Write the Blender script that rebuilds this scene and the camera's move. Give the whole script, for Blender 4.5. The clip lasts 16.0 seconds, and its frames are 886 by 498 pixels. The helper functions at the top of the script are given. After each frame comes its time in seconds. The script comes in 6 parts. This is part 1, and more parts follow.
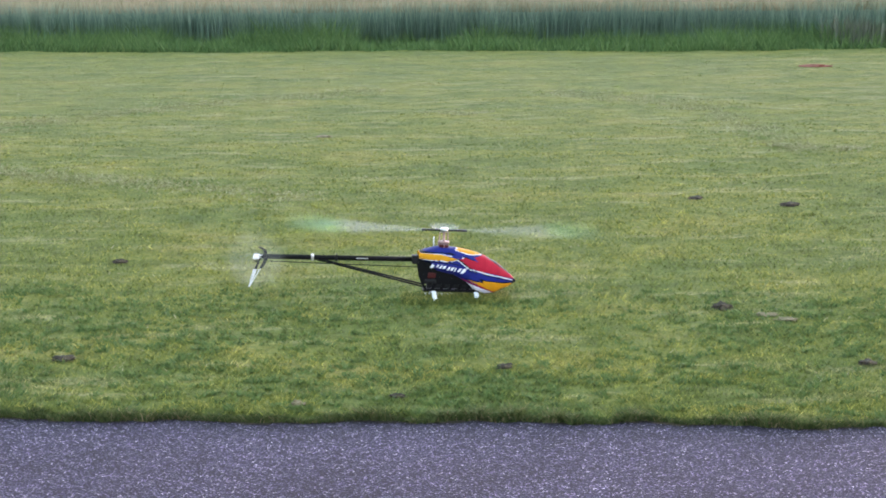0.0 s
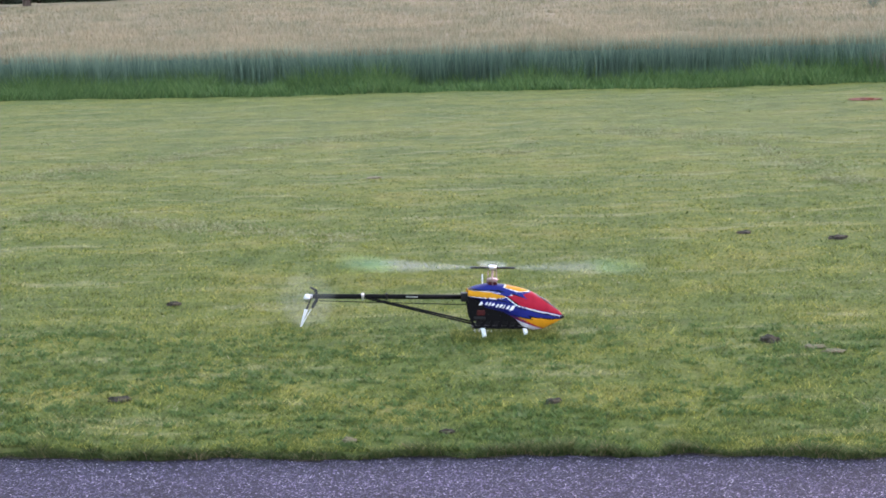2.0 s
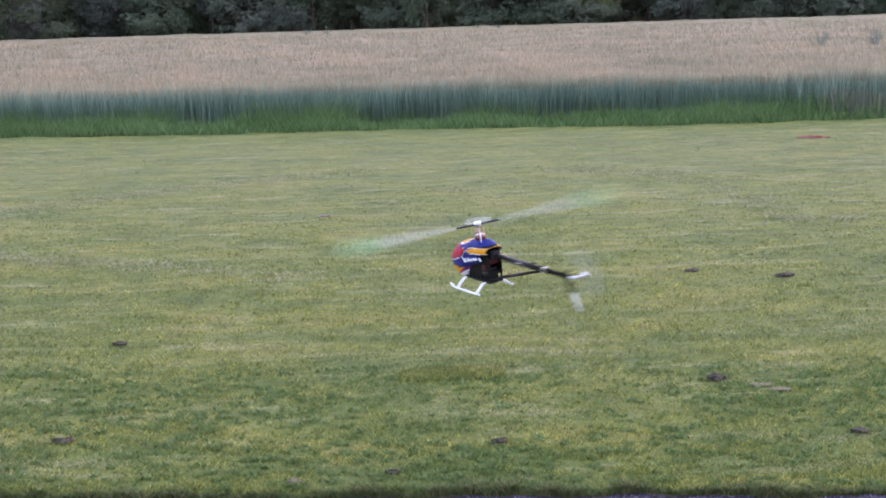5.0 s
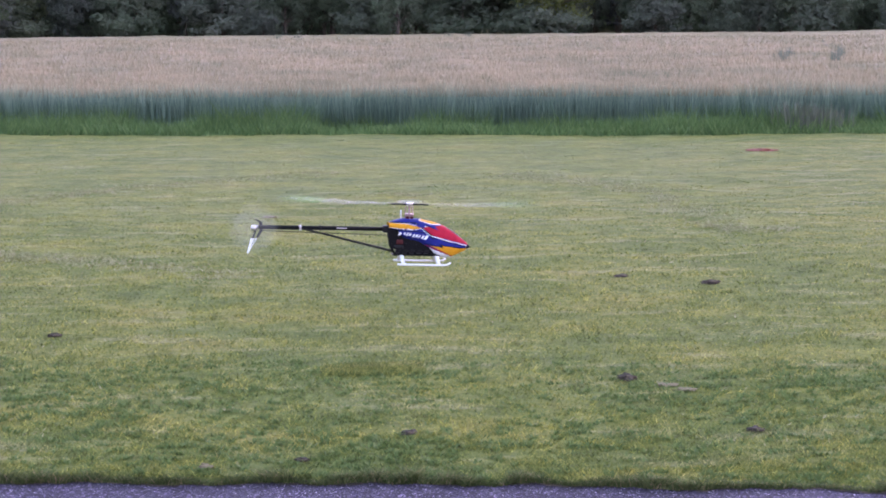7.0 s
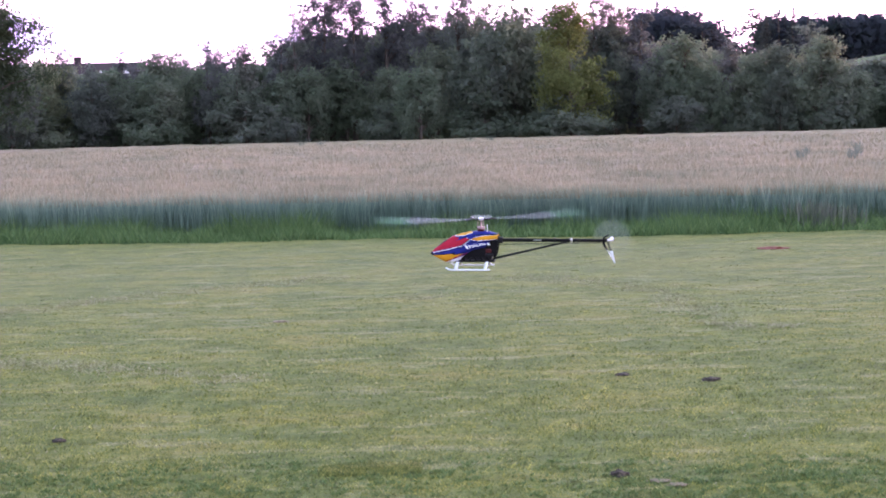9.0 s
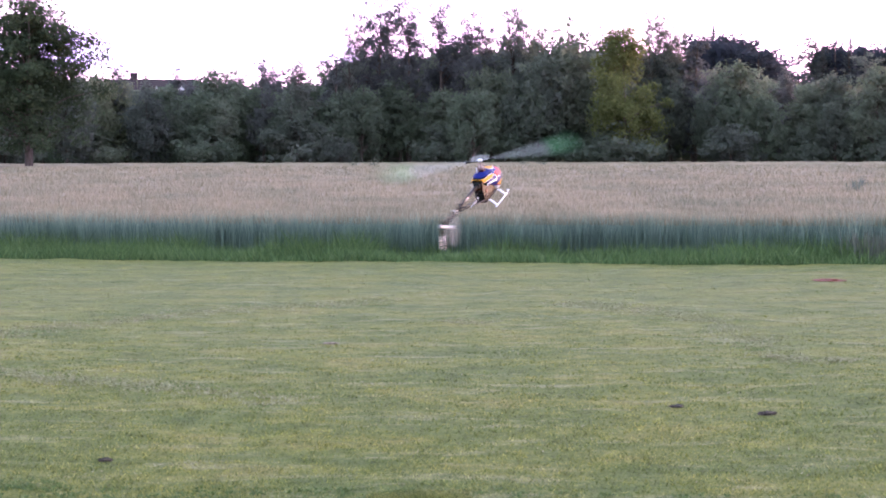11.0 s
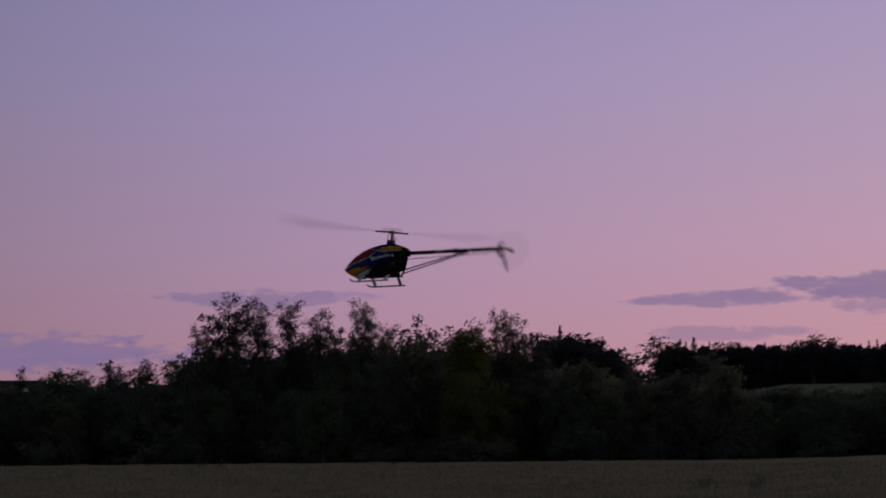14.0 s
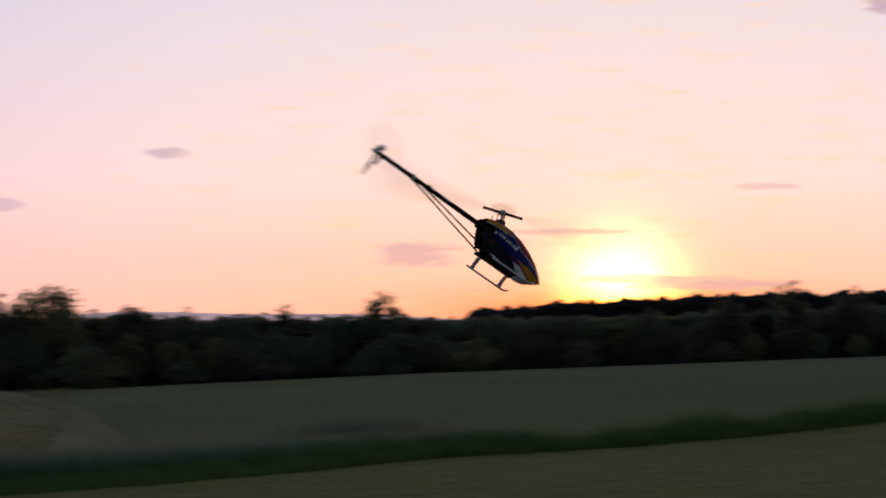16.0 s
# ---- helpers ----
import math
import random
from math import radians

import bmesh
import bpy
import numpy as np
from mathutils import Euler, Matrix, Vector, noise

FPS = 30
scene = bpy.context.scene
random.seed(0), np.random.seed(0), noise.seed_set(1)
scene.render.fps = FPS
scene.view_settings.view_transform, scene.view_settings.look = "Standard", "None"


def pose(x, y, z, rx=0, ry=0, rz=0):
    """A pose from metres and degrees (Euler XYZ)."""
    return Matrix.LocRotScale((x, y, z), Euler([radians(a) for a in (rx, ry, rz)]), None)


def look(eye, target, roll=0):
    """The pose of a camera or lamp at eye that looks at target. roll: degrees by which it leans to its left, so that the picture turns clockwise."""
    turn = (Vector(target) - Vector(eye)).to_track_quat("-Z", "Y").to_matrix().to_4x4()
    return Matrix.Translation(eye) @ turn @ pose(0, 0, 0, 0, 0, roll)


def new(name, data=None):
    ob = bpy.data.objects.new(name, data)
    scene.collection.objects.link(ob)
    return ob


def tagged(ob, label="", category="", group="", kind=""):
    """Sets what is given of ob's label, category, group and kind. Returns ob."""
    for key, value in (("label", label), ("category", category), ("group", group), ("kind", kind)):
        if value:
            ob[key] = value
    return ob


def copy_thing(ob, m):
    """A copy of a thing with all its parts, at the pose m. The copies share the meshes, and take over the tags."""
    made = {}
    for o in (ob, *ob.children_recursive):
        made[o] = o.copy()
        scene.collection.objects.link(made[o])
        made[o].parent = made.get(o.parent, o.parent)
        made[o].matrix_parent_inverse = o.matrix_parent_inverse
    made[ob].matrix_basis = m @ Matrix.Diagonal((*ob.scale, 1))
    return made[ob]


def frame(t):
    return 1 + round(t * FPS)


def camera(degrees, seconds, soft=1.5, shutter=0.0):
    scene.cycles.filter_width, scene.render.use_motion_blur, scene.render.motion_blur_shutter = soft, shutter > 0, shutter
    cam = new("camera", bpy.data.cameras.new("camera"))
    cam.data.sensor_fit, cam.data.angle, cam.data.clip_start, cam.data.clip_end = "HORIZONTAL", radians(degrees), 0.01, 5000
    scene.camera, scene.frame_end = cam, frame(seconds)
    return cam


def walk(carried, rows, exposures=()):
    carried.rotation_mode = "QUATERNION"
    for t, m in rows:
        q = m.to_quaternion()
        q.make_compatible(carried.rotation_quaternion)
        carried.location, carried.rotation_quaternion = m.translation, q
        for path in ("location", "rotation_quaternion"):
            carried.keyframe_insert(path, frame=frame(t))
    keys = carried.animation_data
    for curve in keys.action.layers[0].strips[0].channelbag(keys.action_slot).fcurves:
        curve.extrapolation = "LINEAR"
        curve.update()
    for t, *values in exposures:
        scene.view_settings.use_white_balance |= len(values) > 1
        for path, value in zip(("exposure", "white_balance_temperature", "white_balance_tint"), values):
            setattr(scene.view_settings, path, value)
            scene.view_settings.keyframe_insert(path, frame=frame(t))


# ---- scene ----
cam = camera(25.9165, 16.0, soft=1.8, shutter=0.2)

CAMERA_ROWS = [  # seconds, x, y, z, heading, tilt, roll
    (0.0, -0.000, 0.000, 1.791, 1.836, -9.386, -0.600),
    (0.1, -0.001, -0.005, 1.792, 1.594, -9.388, -0.651),
    (0.2, -0.005, -0.018, 1.794, 1.014, -9.392, -0.774),
    (0.3, -0.009, -0.035, 1.796, 0.315, -9.397, -0.921),
    (0.4, -0.012, -0.051, 1.798, -0.285, -9.401, -1.047),
    (0.5, -0.013, -0.064, 1.799, -0.567, -9.402, -1.107),
    (0.6, -0.009, -0.073, 1.798, -0.523, -9.403, -1.094),
    (0.7, -0.000, -0.080, 1.797, -0.345, -9.406, -1.049),
    (0.8, 0.010, -0.087, 1.795, -0.115, -9.400, -0.996),
    (0.9, 0.018, -0.092, 1.793, 0.089, -9.375, -0.957),
    (1.0, 0.022, -0.097, 1.792, 0.187, -9.322, -0.954),
    (1.1, 0.022, -0.102, 1.792, 0.178, -9.230, -1.060),
    (1.2, 0.021, -0.107, 1.794, 0.133, -9.108, -1.283),
    (1.3, 0.020, -0.110, 1.795, 0.073, -8.968, -1.544),
    (1.4, 0.019, -0.113, 1.796, 0.021, -8.826, -1.767),
    (1.5, 0.018, -0.114, 1.797, 0.000, -8.698, -1.874),
    (1.6, 0.019, -0.114, 1.796, 0.016, -8.567, -1.881),
    (1.7, 0.020, -0.113, 1.796, 0.057, -8.425, -1.861),
    (1.8, 0.022, -0.112, 1.796, 0.111, -8.294, -1.824),
    (1.9, 0.024, -0.109, 1.795, 0.170, -8.195, -1.781),
    (2.0, 0.027, -0.107, 1.795, 0.222, -8.152, -1.740),
    (2.1, 0.030, -0.105, 1.795, 0.275, -8.161, -1.700),
    (2.2, 0.033, -0.101, 1.795, 0.337, -8.200, -1.653),
    (2.3, 0.037, -0.098, 1.795, 0.395, -8.261, -1.603),
    (2.4, 0.040, -0.095, 1.795, 0.439, -8.339, -1.556),
    (2.5, 0.041, -0.093, 1.795, 0.457, -8.425, -1.514),
    (2.6, 0.040, -0.092, 1.794, 0.447, -8.548, -1.475),
    (2.7, 0.038, -0.092, 1.792, 0.420, -8.712, -1.436),
    (2.8, 0.035, -0.092, 1.790, 0.379, -8.876, -1.402),
    (2.9, 0.033, -0.092, 1.788, 0.329, -8.997, -1.377),
    (3.0, 0.032, -0.091, 1.787, 0.276, -9.033, -1.366),
    (3.1, 0.033, -0.090, 1.789, 0.208, -8.941, -1.368),
    (3.2, 0.036, -0.088, 1.795, 0.120, -8.730, -1.377),
    (3.3, 0.039, -0.086, 1.801, 0.032, -8.436, -1.389),
    (3.4, 0.042, -0.084, 1.806, -0.038, -8.098, -1.398),
    (3.5, 0.043, -0.082, 1.808, -0.070, -7.754, -1.399),
    (3.6, 0.042, -0.080, 1.808, -0.069, -7.329, -1.375),
    (3.7, 0.041, -0.078, 1.808, -0.054, -6.800, -1.325),
    (3.8, 0.039, -0.076, 1.807, -0.028, -6.276, -1.269),
    (3.9, 0.038, -0.075, 1.805, 0.009, -5.865, -1.224),
    (4.0, 0.038, -0.074, 1.804, 0.054, -5.676, -1.209),
    (4.1, 0.039, -0.075, 1.803, 0.078, -5.697, -1.247),
    (4.2, 0.042, -0.077, 1.802, 0.082, -5.817, -1.332),
    (4.3, 0.045, -0.080, 1.800, 0.110, -5.996, -1.439),
    (4.4, 0.048, -0.083, 1.800, 0.207, -6.199, -1.545),
    (4.5, 0.049, -0.085, 1.799, 0.418, -6.385, -1.626),
    (4.6, 0.047, -0.085, 1.800, 0.771, -6.563, -1.688),
    (4.7, 0.045, -0.086, 1.801, 1.150, -6.737, -1.726),
    (5.0, 0.058, -0.092, 1.801, 1.671, -7.086, -1.659),
    (5.5, 0.126, -0.117, 1.796, 1.070, -7.201, -1.220),
    (6.0, 0.215, -0.170, 1.791, -0.002, -7.004, -0.644),
    (6.5, 0.282, -0.263, 1.788, 0.031, -6.806, -0.242),
    (6.8, 0.295, -0.343, 1.789, 1.238, -6.816, -0.212),
    (6.9, 0.291, -0.374, 1.792, 2.018, -6.858, -0.321),
    (7.0, 0.288, -0.406, 1.796, 2.554, -6.880, -0.422),
    (7.1, 0.294, -0.436, 1.799, 2.491, -6.779, -0.374),
    (7.2, 0.307, -0.466, 1.800, 2.166, -6.547, -0.238),
    (7.3, 0.325, -0.495, 1.802, 1.716, -6.247, -0.054),
    (7.4, 0.345, -0.520, 1.803, 1.277, -5.942, 0.139),
    (7.5, 0.362, -0.541, 1.803, 0.987, -5.695, 0.299),
    (7.6, 0.380, -0.556, 1.805, 0.859, -5.525, 0.458),
    (7.7, 0.400, -0.568, 1.805, 0.800, -5.387, 0.642),
    (7.8, 0.419, -0.576, 1.806, 0.793, -5.258, 0.805),
    (7.9, 0.436, -0.582, 1.807, 0.818, -5.111, 0.903),
    (8.0, 0.449, -0.588, 1.806, 0.858, -4.921, 0.890),
    (8.1, 0.458, -0.593, 1.805, 1.021, -4.678, 0.533),
    (8.2, 0.462, -0.596, 1.802, 1.255, -4.432, 0.016),
    (8.5, 0.465, -0.594, 1.798, 1.649, -3.947, -0.892),
    (9.0, 0.457, -0.574, 1.795, 1.785, -3.782, -1.359),
    (9.5, 0.444, -0.539, 1.795, 1.577, -3.964, -1.013),
    (10.0, 0.433, -0.497, 1.797, 1.381, -3.966, -0.430),
    (10.3, 0.431, -0.470, 1.798, 1.417, -3.660, -0.205),
    (10.4, 0.432, -0.461, 1.799, 1.476, -3.486, -0.052),
    (10.5, 0.433, -0.452, 1.801, 1.509, -3.323, 0.095),
    (10.6, 0.434, -0.443, 1.801, 1.379, -3.240, 0.095),
    (10.7, 0.434, -0.435, 1.802, 1.086, -3.223, 0.053),
    (10.8, 0.434, -0.427, 1.802, 0.736, -3.225, -0.012),
    (10.9, 0.434, -0.420, 1.802, 0.437, -3.197, -0.079),
    (11.0, 0.433, -0.414, 1.802, 0.298, -3.093, -0.128),
    (11.1, 0.433, -0.410, 1.803, 0.307, -2.880, -0.160),
    (11.2, 0.431, -0.408, 1.803, 0.368, -2.590, -0.190),
    (11.3, 0.428, -0.406, 1.803, 0.470, -2.271, -0.214),
    (11.4, 0.427, -0.403, 1.803, 0.598, -1.968, -0.229),
    (11.5, 0.426, -0.399, 1.803, 0.739, -1.727, -0.235),
    (11.6, 0.425, -0.393, 1.805, 0.776, -1.638, -0.246),
    (11.7, 0.425, -0.385, 1.807, 0.835, -1.581, -0.246),
    (11.8, 0.430, -0.379, 1.807, 1.266, -1.287, -0.184),
    (11.9, 0.443, -0.376, 1.800, 2.324, -0.598, -0.018),
    (12.0, 0.457, -0.373, 1.794, 3.480, 0.189, 0.159),
    (12.1, 0.467, -0.367, 1.794, 4.275, 0.850, 0.260),
    (12.2, 0.473, -0.357, 1.796, 4.848, 1.452, 0.312),
    (12.3, 0.476, -0.346, 1.799, 5.268, 2.028, 0.327),
    (12.4, 0.478, -0.335, 1.801, 5.606, 2.608, 0.321),
    (12.5, 0.479, -0.325, 1.802, 5.931, 3.224, 0.308),
    (12.6, 0.478, -0.316, 1.802, 6.231, 3.917, 0.246),
    (12.7, 0.475, -0.306, 1.802, 6.462, 4.667, 0.114),
    (12.8, 0.472, -0.297, 1.802, 6.639, 5.410, -0.041),
    (12.9, 0.469, -0.289, 1.801, 6.778, 6.086, -0.173),
    (13.0, 0.467, -0.281, 1.800, 6.897, 6.631, -0.234),
    (13.1, 0.466, -0.275, 1.800, 6.998, 7.051, -0.221),
    (13.2, 0.465, -0.269, 1.799, 7.070, 7.390, -0.173),
    (13.3, 0.465, -0.263, 1.798, 7.109, 7.636, -0.114),
    (13.4, 0.465, -0.258, 1.798, 7.110, 7.781, -0.064),
    (13.5, 0.465, -0.254, 1.798, 7.070, 7.815, -0.048),
    (13.6, 0.467, -0.250, 1.799, 6.870, 7.642, -0.087),
    (13.7, 0.471, -0.247, 1.801, 6.455, 7.247, -0.172),
    (13.8, 0.477, -0.245, 1.803, 5.914, 6.737, -0.281),
    (13.9, 0.482, -0.243, 1.805, 5.336, 6.217, -0.388),
    (14.0, 0.487, -0.240, 1.807, 4.810, 5.797, -0.468),
    (14.1, 0.490, -0.237, 1.808, 4.252, 5.480, -0.522),
    (14.2, 0.491, -0.233, 1.809, 3.602, 5.196, -0.566),
    (14.3, 0.493, -0.230, 1.810, 2.987, 4.936, -0.601),
    (14.4, 0.497, -0.227, 1.810, 2.532, 4.692, -0.623),
    (14.5, 0.505, -0.226, 1.810, 2.362, 4.456, -0.634),
    (14.6, 0.520, -0.227, 1.810, 2.439, 4.212, -0.666),
    (14.7, 0.540, -0.230, 1.810, 2.691, 3.966, -0.723),
    (14.8, 0.562, -0.233, 1.809, 3.201, 3.740, -0.763),
    (14.9, 0.581, -0.236, 1.808, 4.049, 3.559, -0.741),
    (15.0, 0.595, -0.238, 1.807, 5.317, 3.445, -0.614),
    (15.1, 0.601, -0.238, 1.804, 6.890, 3.389, -0.324),
    (15.2, 0.608, -0.240, 1.802, 9.060, 3.402, -0.073),
    (15.3, 0.625, -0.244, 1.814, 12.175, 3.736, -0.030),
    (15.4, 0.688, -0.262, 1.791, 16.129, 3.887, -0.136),
    (15.5, 0.763, -0.279, 1.793, 21.106, 3.964, -0.023),
    (15.6, 0.785, -0.290, 1.799, 26.509, 3.993, -0.150),
    (15.7, 0.788, -0.290, 1.799, 32.090, 4.130, -0.260),
    (15.8, 0.786, -0.286, 1.801, 37.273, 4.197, -0.312),
    (15.9, 0.787, -0.288, 1.799, 42.030, 4.212, -0.161),
    (16.0, 0.787, -0.288, 1.799, 46.442, 4.247, -0.125),
]
FLIGHT_ROWS = [  # seconds, x, y, z, heading, nose down, lean
    (0.0, 0.287, 9.372, -0.014, 4.6, 3.1, 2.8),
    (2.8, 0.287, 9.372, -0.014, 4.6, 3.1, 2.8),
    (3.0, 0.283, 9.193, 0.055, 17.3, 2.8, 5.0),
    (3.1, 0.297, 9.279, 0.113, 11.7, 2.3, 1.7),
    (3.2, 0.331, 9.439, 0.218, 11.7, 1.8, -1.5),
    (3.3, 0.331, 9.379, 0.377, 10.8, 0.6, 2.7),
    (3.4, 0.313, 9.435, 0.478, 20.2, 0.1, 4.0),
    (3.5, 0.321, 9.518, 0.500, 48.8, 0.9, 0.4),
    (3.6, 0.337, 9.762, 0.504, 93.1, -0.5, -0.7),
    (3.7, 0.339, 9.608, 0.558, 146.6, 1.2, 4.0),
    (3.8, 0.390, 9.357, 0.631, 201.3, 2.8, -7.9),
    (3.9, 0.432, 9.461, 0.621, 260.5, -1.2, 4.1),
    (4.0, 0.460, 9.528, 0.646, 314.6, -1.9, -3.0),
    (4.1, 0.481, 9.279, 0.642, 376.2, 0.8, 4.1),
    (4.2, 0.534, 9.387, 0.591, 413.3, 1.6, 5.3),
    (4.3, 0.572, 9.331, 0.538, 469.6, -5.6, 1.0),
    (4.4, 0.611, 9.575, 0.491, 553.7, 3.2, -2.9),
    (4.5, 0.642, 9.599, 0.441, 566.3, 5.2, 1.2),
    (4.6, 0.646, 10.027, 0.367, 622.3, 9.1, -0.9),
    (4.7, 0.597, 9.662, 0.362, 684.0, -2.6, -12.1),
    (4.8, 0.593, 9.716, 0.358, 734.4, -2.5, -11.9),
    (4.9, 0.590, 9.770, 0.355, 784.8, -2.3, -11.6),
    (5.0, 0.586, 9.825, 0.352, 835.1, -2.2, -11.4),
    (5.1, 0.582, 9.879, 0.348, 885.5, -2.1, -11.2),
    (5.2, 0.578, 9.934, 0.345, 935.9, -1.9, -11.0),
    (5.3, 0.575, 9.988, 0.342, 986.2, -1.8, -10.7),
    (5.4, 0.571, 10.042, 0.338, 1036.6, -1.7, -10.5),
    (5.5, 0.567, 10.097, 0.335, 1087.0, -1.5, -10.3),
    (5.6, 0.564, 10.151, 0.332, 1137.4, -1.4, -10.0),
    (5.7, 0.560, 10.206, 0.328, 1187.7, -1.3, -9.8),
    (5.8, 0.556, 10.260, 0.325, 1238.1, -1.1, -9.6),
    (5.9, 0.552, 10.314, 0.322, 1288.5, -1.0, -9.4),
    (6.0, 0.549, 10.369, 0.318, 1338.8, -0.8, -9.1),
    (6.1, 0.545, 10.423, 0.315, 1389.2, -0.7, -8.9),
    (6.2, 0.541, 10.478, 0.312, 1439.6, -0.6, -8.7),
    (6.3, 0.538, 10.532, 0.308, 1489.9, -0.4, -8.5),
    (6.4, 0.534, 10.586, 0.305, 1540.3, -0.3, -8.2),
    (6.5, 0.530, 10.641, 0.302, 1590.7, -0.2, -8.0),
    (6.6, 0.527, 10.695, 0.299, 1641.0, -0.0, -7.8),
    (6.7, 0.523, 10.750, 0.295, 1691.4, 0.1, -7.5),
    (6.8, 0.519, 10.804, 0.292, 1741.8, 0.2, -7.3),
    (6.9, 0.549, 10.762, 0.335, 1782.3, 1.6, -5.3),
    (7.0, 0.582, 10.939, 0.343, 1805.8, 2.5, 0.4),
    (7.1, 0.648, 10.786, 0.282, 1771.0, -3.5, -4.4),
    (7.2, 0.648, 11.066, 0.210, 1769.6, -3.9, -7.0),
    (7.3, 0.682, 11.276, 0.240, 1772.5, -3.5, -4.3),
    (7.4, 0.737, 11.639, 0.257, 1775.5, -3.1, -3.6),
    (7.5, 0.806, 11.753, 0.349, 1775.8, -2.6, -1.7),
    (7.6, 0.933, 12.112, 0.385, 1777.2, -0.4, -5.3),
    (7.7, 1.031, 11.922, 0.422, 1830.2, 0.4, -4.0),
    (7.8, 1.107, 11.804, 0.440, 1834.8, -5.0, -0.5),
    (7.9, 1.117, 11.488, 0.480, 1844.7, -10.8, 2.4),
    (8.0, 1.152, 11.931, 0.465, 1864.1, -12.2, -2.3),
    (8.1, 1.197, 11.716, 0.504, 1897.8, -3.9, -9.8),
    (8.2, 1.243, 12.120, 0.525, 1942.7, 4.9, -4.0),
    (8.3, 1.232, 12.239, 0.553, 1990.9, 4.2, -4.2),
    (8.4, 1.222, 12.358, 0.581, 2039.0, 3.5, -4.4),
    (8.5, 1.211, 12.478, 0.609, 2087.1, 2.8, -4.7),
    (8.6, 1.201, 12.597, 0.637, 2135.3, 2.1, -4.9),
    (8.7, 1.190, 12.716, 0.665, 2183.4, 1.4, -5.1),
    (8.8, 1.179, 12.835, 0.693, 2231.6, 0.7, -5.4),
    (8.9, 1.169, 12.955, 0.721, 2279.7, -0.0, -5.6),
    (9.0, 1.158, 13.074, 0.749, 2327.8, -0.7, -5.8),
    (9.1, 1.148, 13.193, 0.777, 2376.0, -1.4, -6.1),
    (9.2, 1.137, 13.313, 0.805, 2424.1, -2.1, -6.3),
    (9.3, 1.127, 13.432, 0.833, 2472.3, -2.8, -6.6),
    (9.4, 1.116, 13.551, 0.861, 2520.4, -3.5, -6.8),
    (9.5, 1.106, 13.671, 0.889, 2568.6, -4.2, -7.0),
    (9.6, 1.095, 13.790, 0.917, 2616.7, -4.9, -7.3),
    (9.7, 1.085, 13.909, 0.945, 2664.8, -5.6, -7.5),
    (9.8, 1.074, 14.029, 0.973, 2713.0, -6.3, -7.7),
    (9.9, 1.064, 14.148, 1.001, 2761.1, -7.0, -8.0),
    (10.0, 1.053, 14.267, 1.029, 2809.3, -7.8, -8.2),
    (10.1, 1.043, 14.387, 1.057, 2857.4, -8.5, -8.4),
    (10.2, 1.032, 14.506, 1.085, 2905.5, -9.2, -8.7),
    (10.3, 1.022, 14.625, 1.113, 2953.7, -9.9, -8.9),
    (10.4, 0.890, 14.610, 1.130, 3009.9, 11.9, 8.8),
    (10.5, 0.795, 14.714, 1.183, 3058.9, -6.3, -11.0),
    (10.6, 0.774, 14.311, 1.259, 3112.3, -13.3, -10.3),
    (10.7, 0.855, 14.822, 1.338, 3153.4, 18.9, -1.5),
    (10.8, 0.856, 14.705, 1.354, 3208.4, 20.0, 24.7),
    (10.9, 0.891, 14.383, 1.339, 3253.7, -10.6, 8.9),
    (11.0, 0.838, 14.117, 1.356, 3309.1, -20.8, -1.2),
    (11.1, 0.783, 14.110, 1.322, 3363.0, 5.0, -11.1),
    (11.2, 0.663, 13.627, 1.269, 3401.4, 13.8, 19.0),
    (11.3, 0.598, 13.944, 1.244, 3461.1, -10.7, 3.0),
    (11.4, 0.571, 14.453, 1.337, 3509.6, 13.6, -16.8),
    (11.5, 0.593, 14.080, 1.401, 3561.7, 15.6, -22.4),
    (11.6, 0.687, 13.874, 1.480, 3598.0, 28.3, 32.1),
    (11.7, 0.820, 14.331, 1.538, 3657.9, -3.4, 26.3),
    (11.8, 1.072, 13.995, 1.529, 3716.8, -9.3, 1.1),
    (11.9, 1.135, 13.553, 1.612, 3770.9, 6.4, 8.9),
    (12.0, 1.399, 13.230, 1.745, 3813.8, 16.7, -2.7),
    (12.1, 1.523, 13.680, 1.964, 3875.9, 7.6, 6.5),
    (12.2, 1.573, 13.430, 2.153, 3993.8, -20.1, 13.3),
    (12.3, 1.572, 12.888, 2.314, 3964.3, -1.9, -9.7),
    (12.4, 1.620, 13.156, 2.380, 4012.0, 17.6, -5.1),
    (12.5, 1.838, 13.500, 2.510, 4068.3, 1.8, -4.4),
    (12.6, 1.894, 13.130, 2.543, 4120.4, 4.4, 10.6),
    (12.7, 1.993, 13.186, 2.654, 4172.2, 19.3, -4.1),
    (12.8, 2.110, 13.620, 2.865, 4222.9, 16.7, 28.9),
    (12.9, 2.047, 13.617, 2.981, 4352.8, -32.0, 16.8),
    (13.0, 1.918, 13.101, 3.078, 4313.1, -12.1, -1.2),
    (13.1, 1.858, 13.277, 3.202, 4365.9, 11.3, -6.6),
    (13.2, 1.878, 13.616, 3.265, 4424.3, -3.1, 4.1),
    (13.3, 1.812, 13.023, 3.278, 4511.4, -9.7, 10.9),
    (13.4, 1.861, 13.449, 3.301, 4517.7, 15.3, -12.4),
    (13.5, 1.854, 13.337, 3.301, 4575.7, 34.7, 10.4),
    (13.6, 1.836, 13.437, 3.293, 4619.3, -1.1, 24.6),
    (13.7, 1.682, 12.889, 3.131, 4661.8, -30.3, -3.6),
    (13.8, 1.520, 12.670, 3.020, 4715.5, -10.7, -15.4),
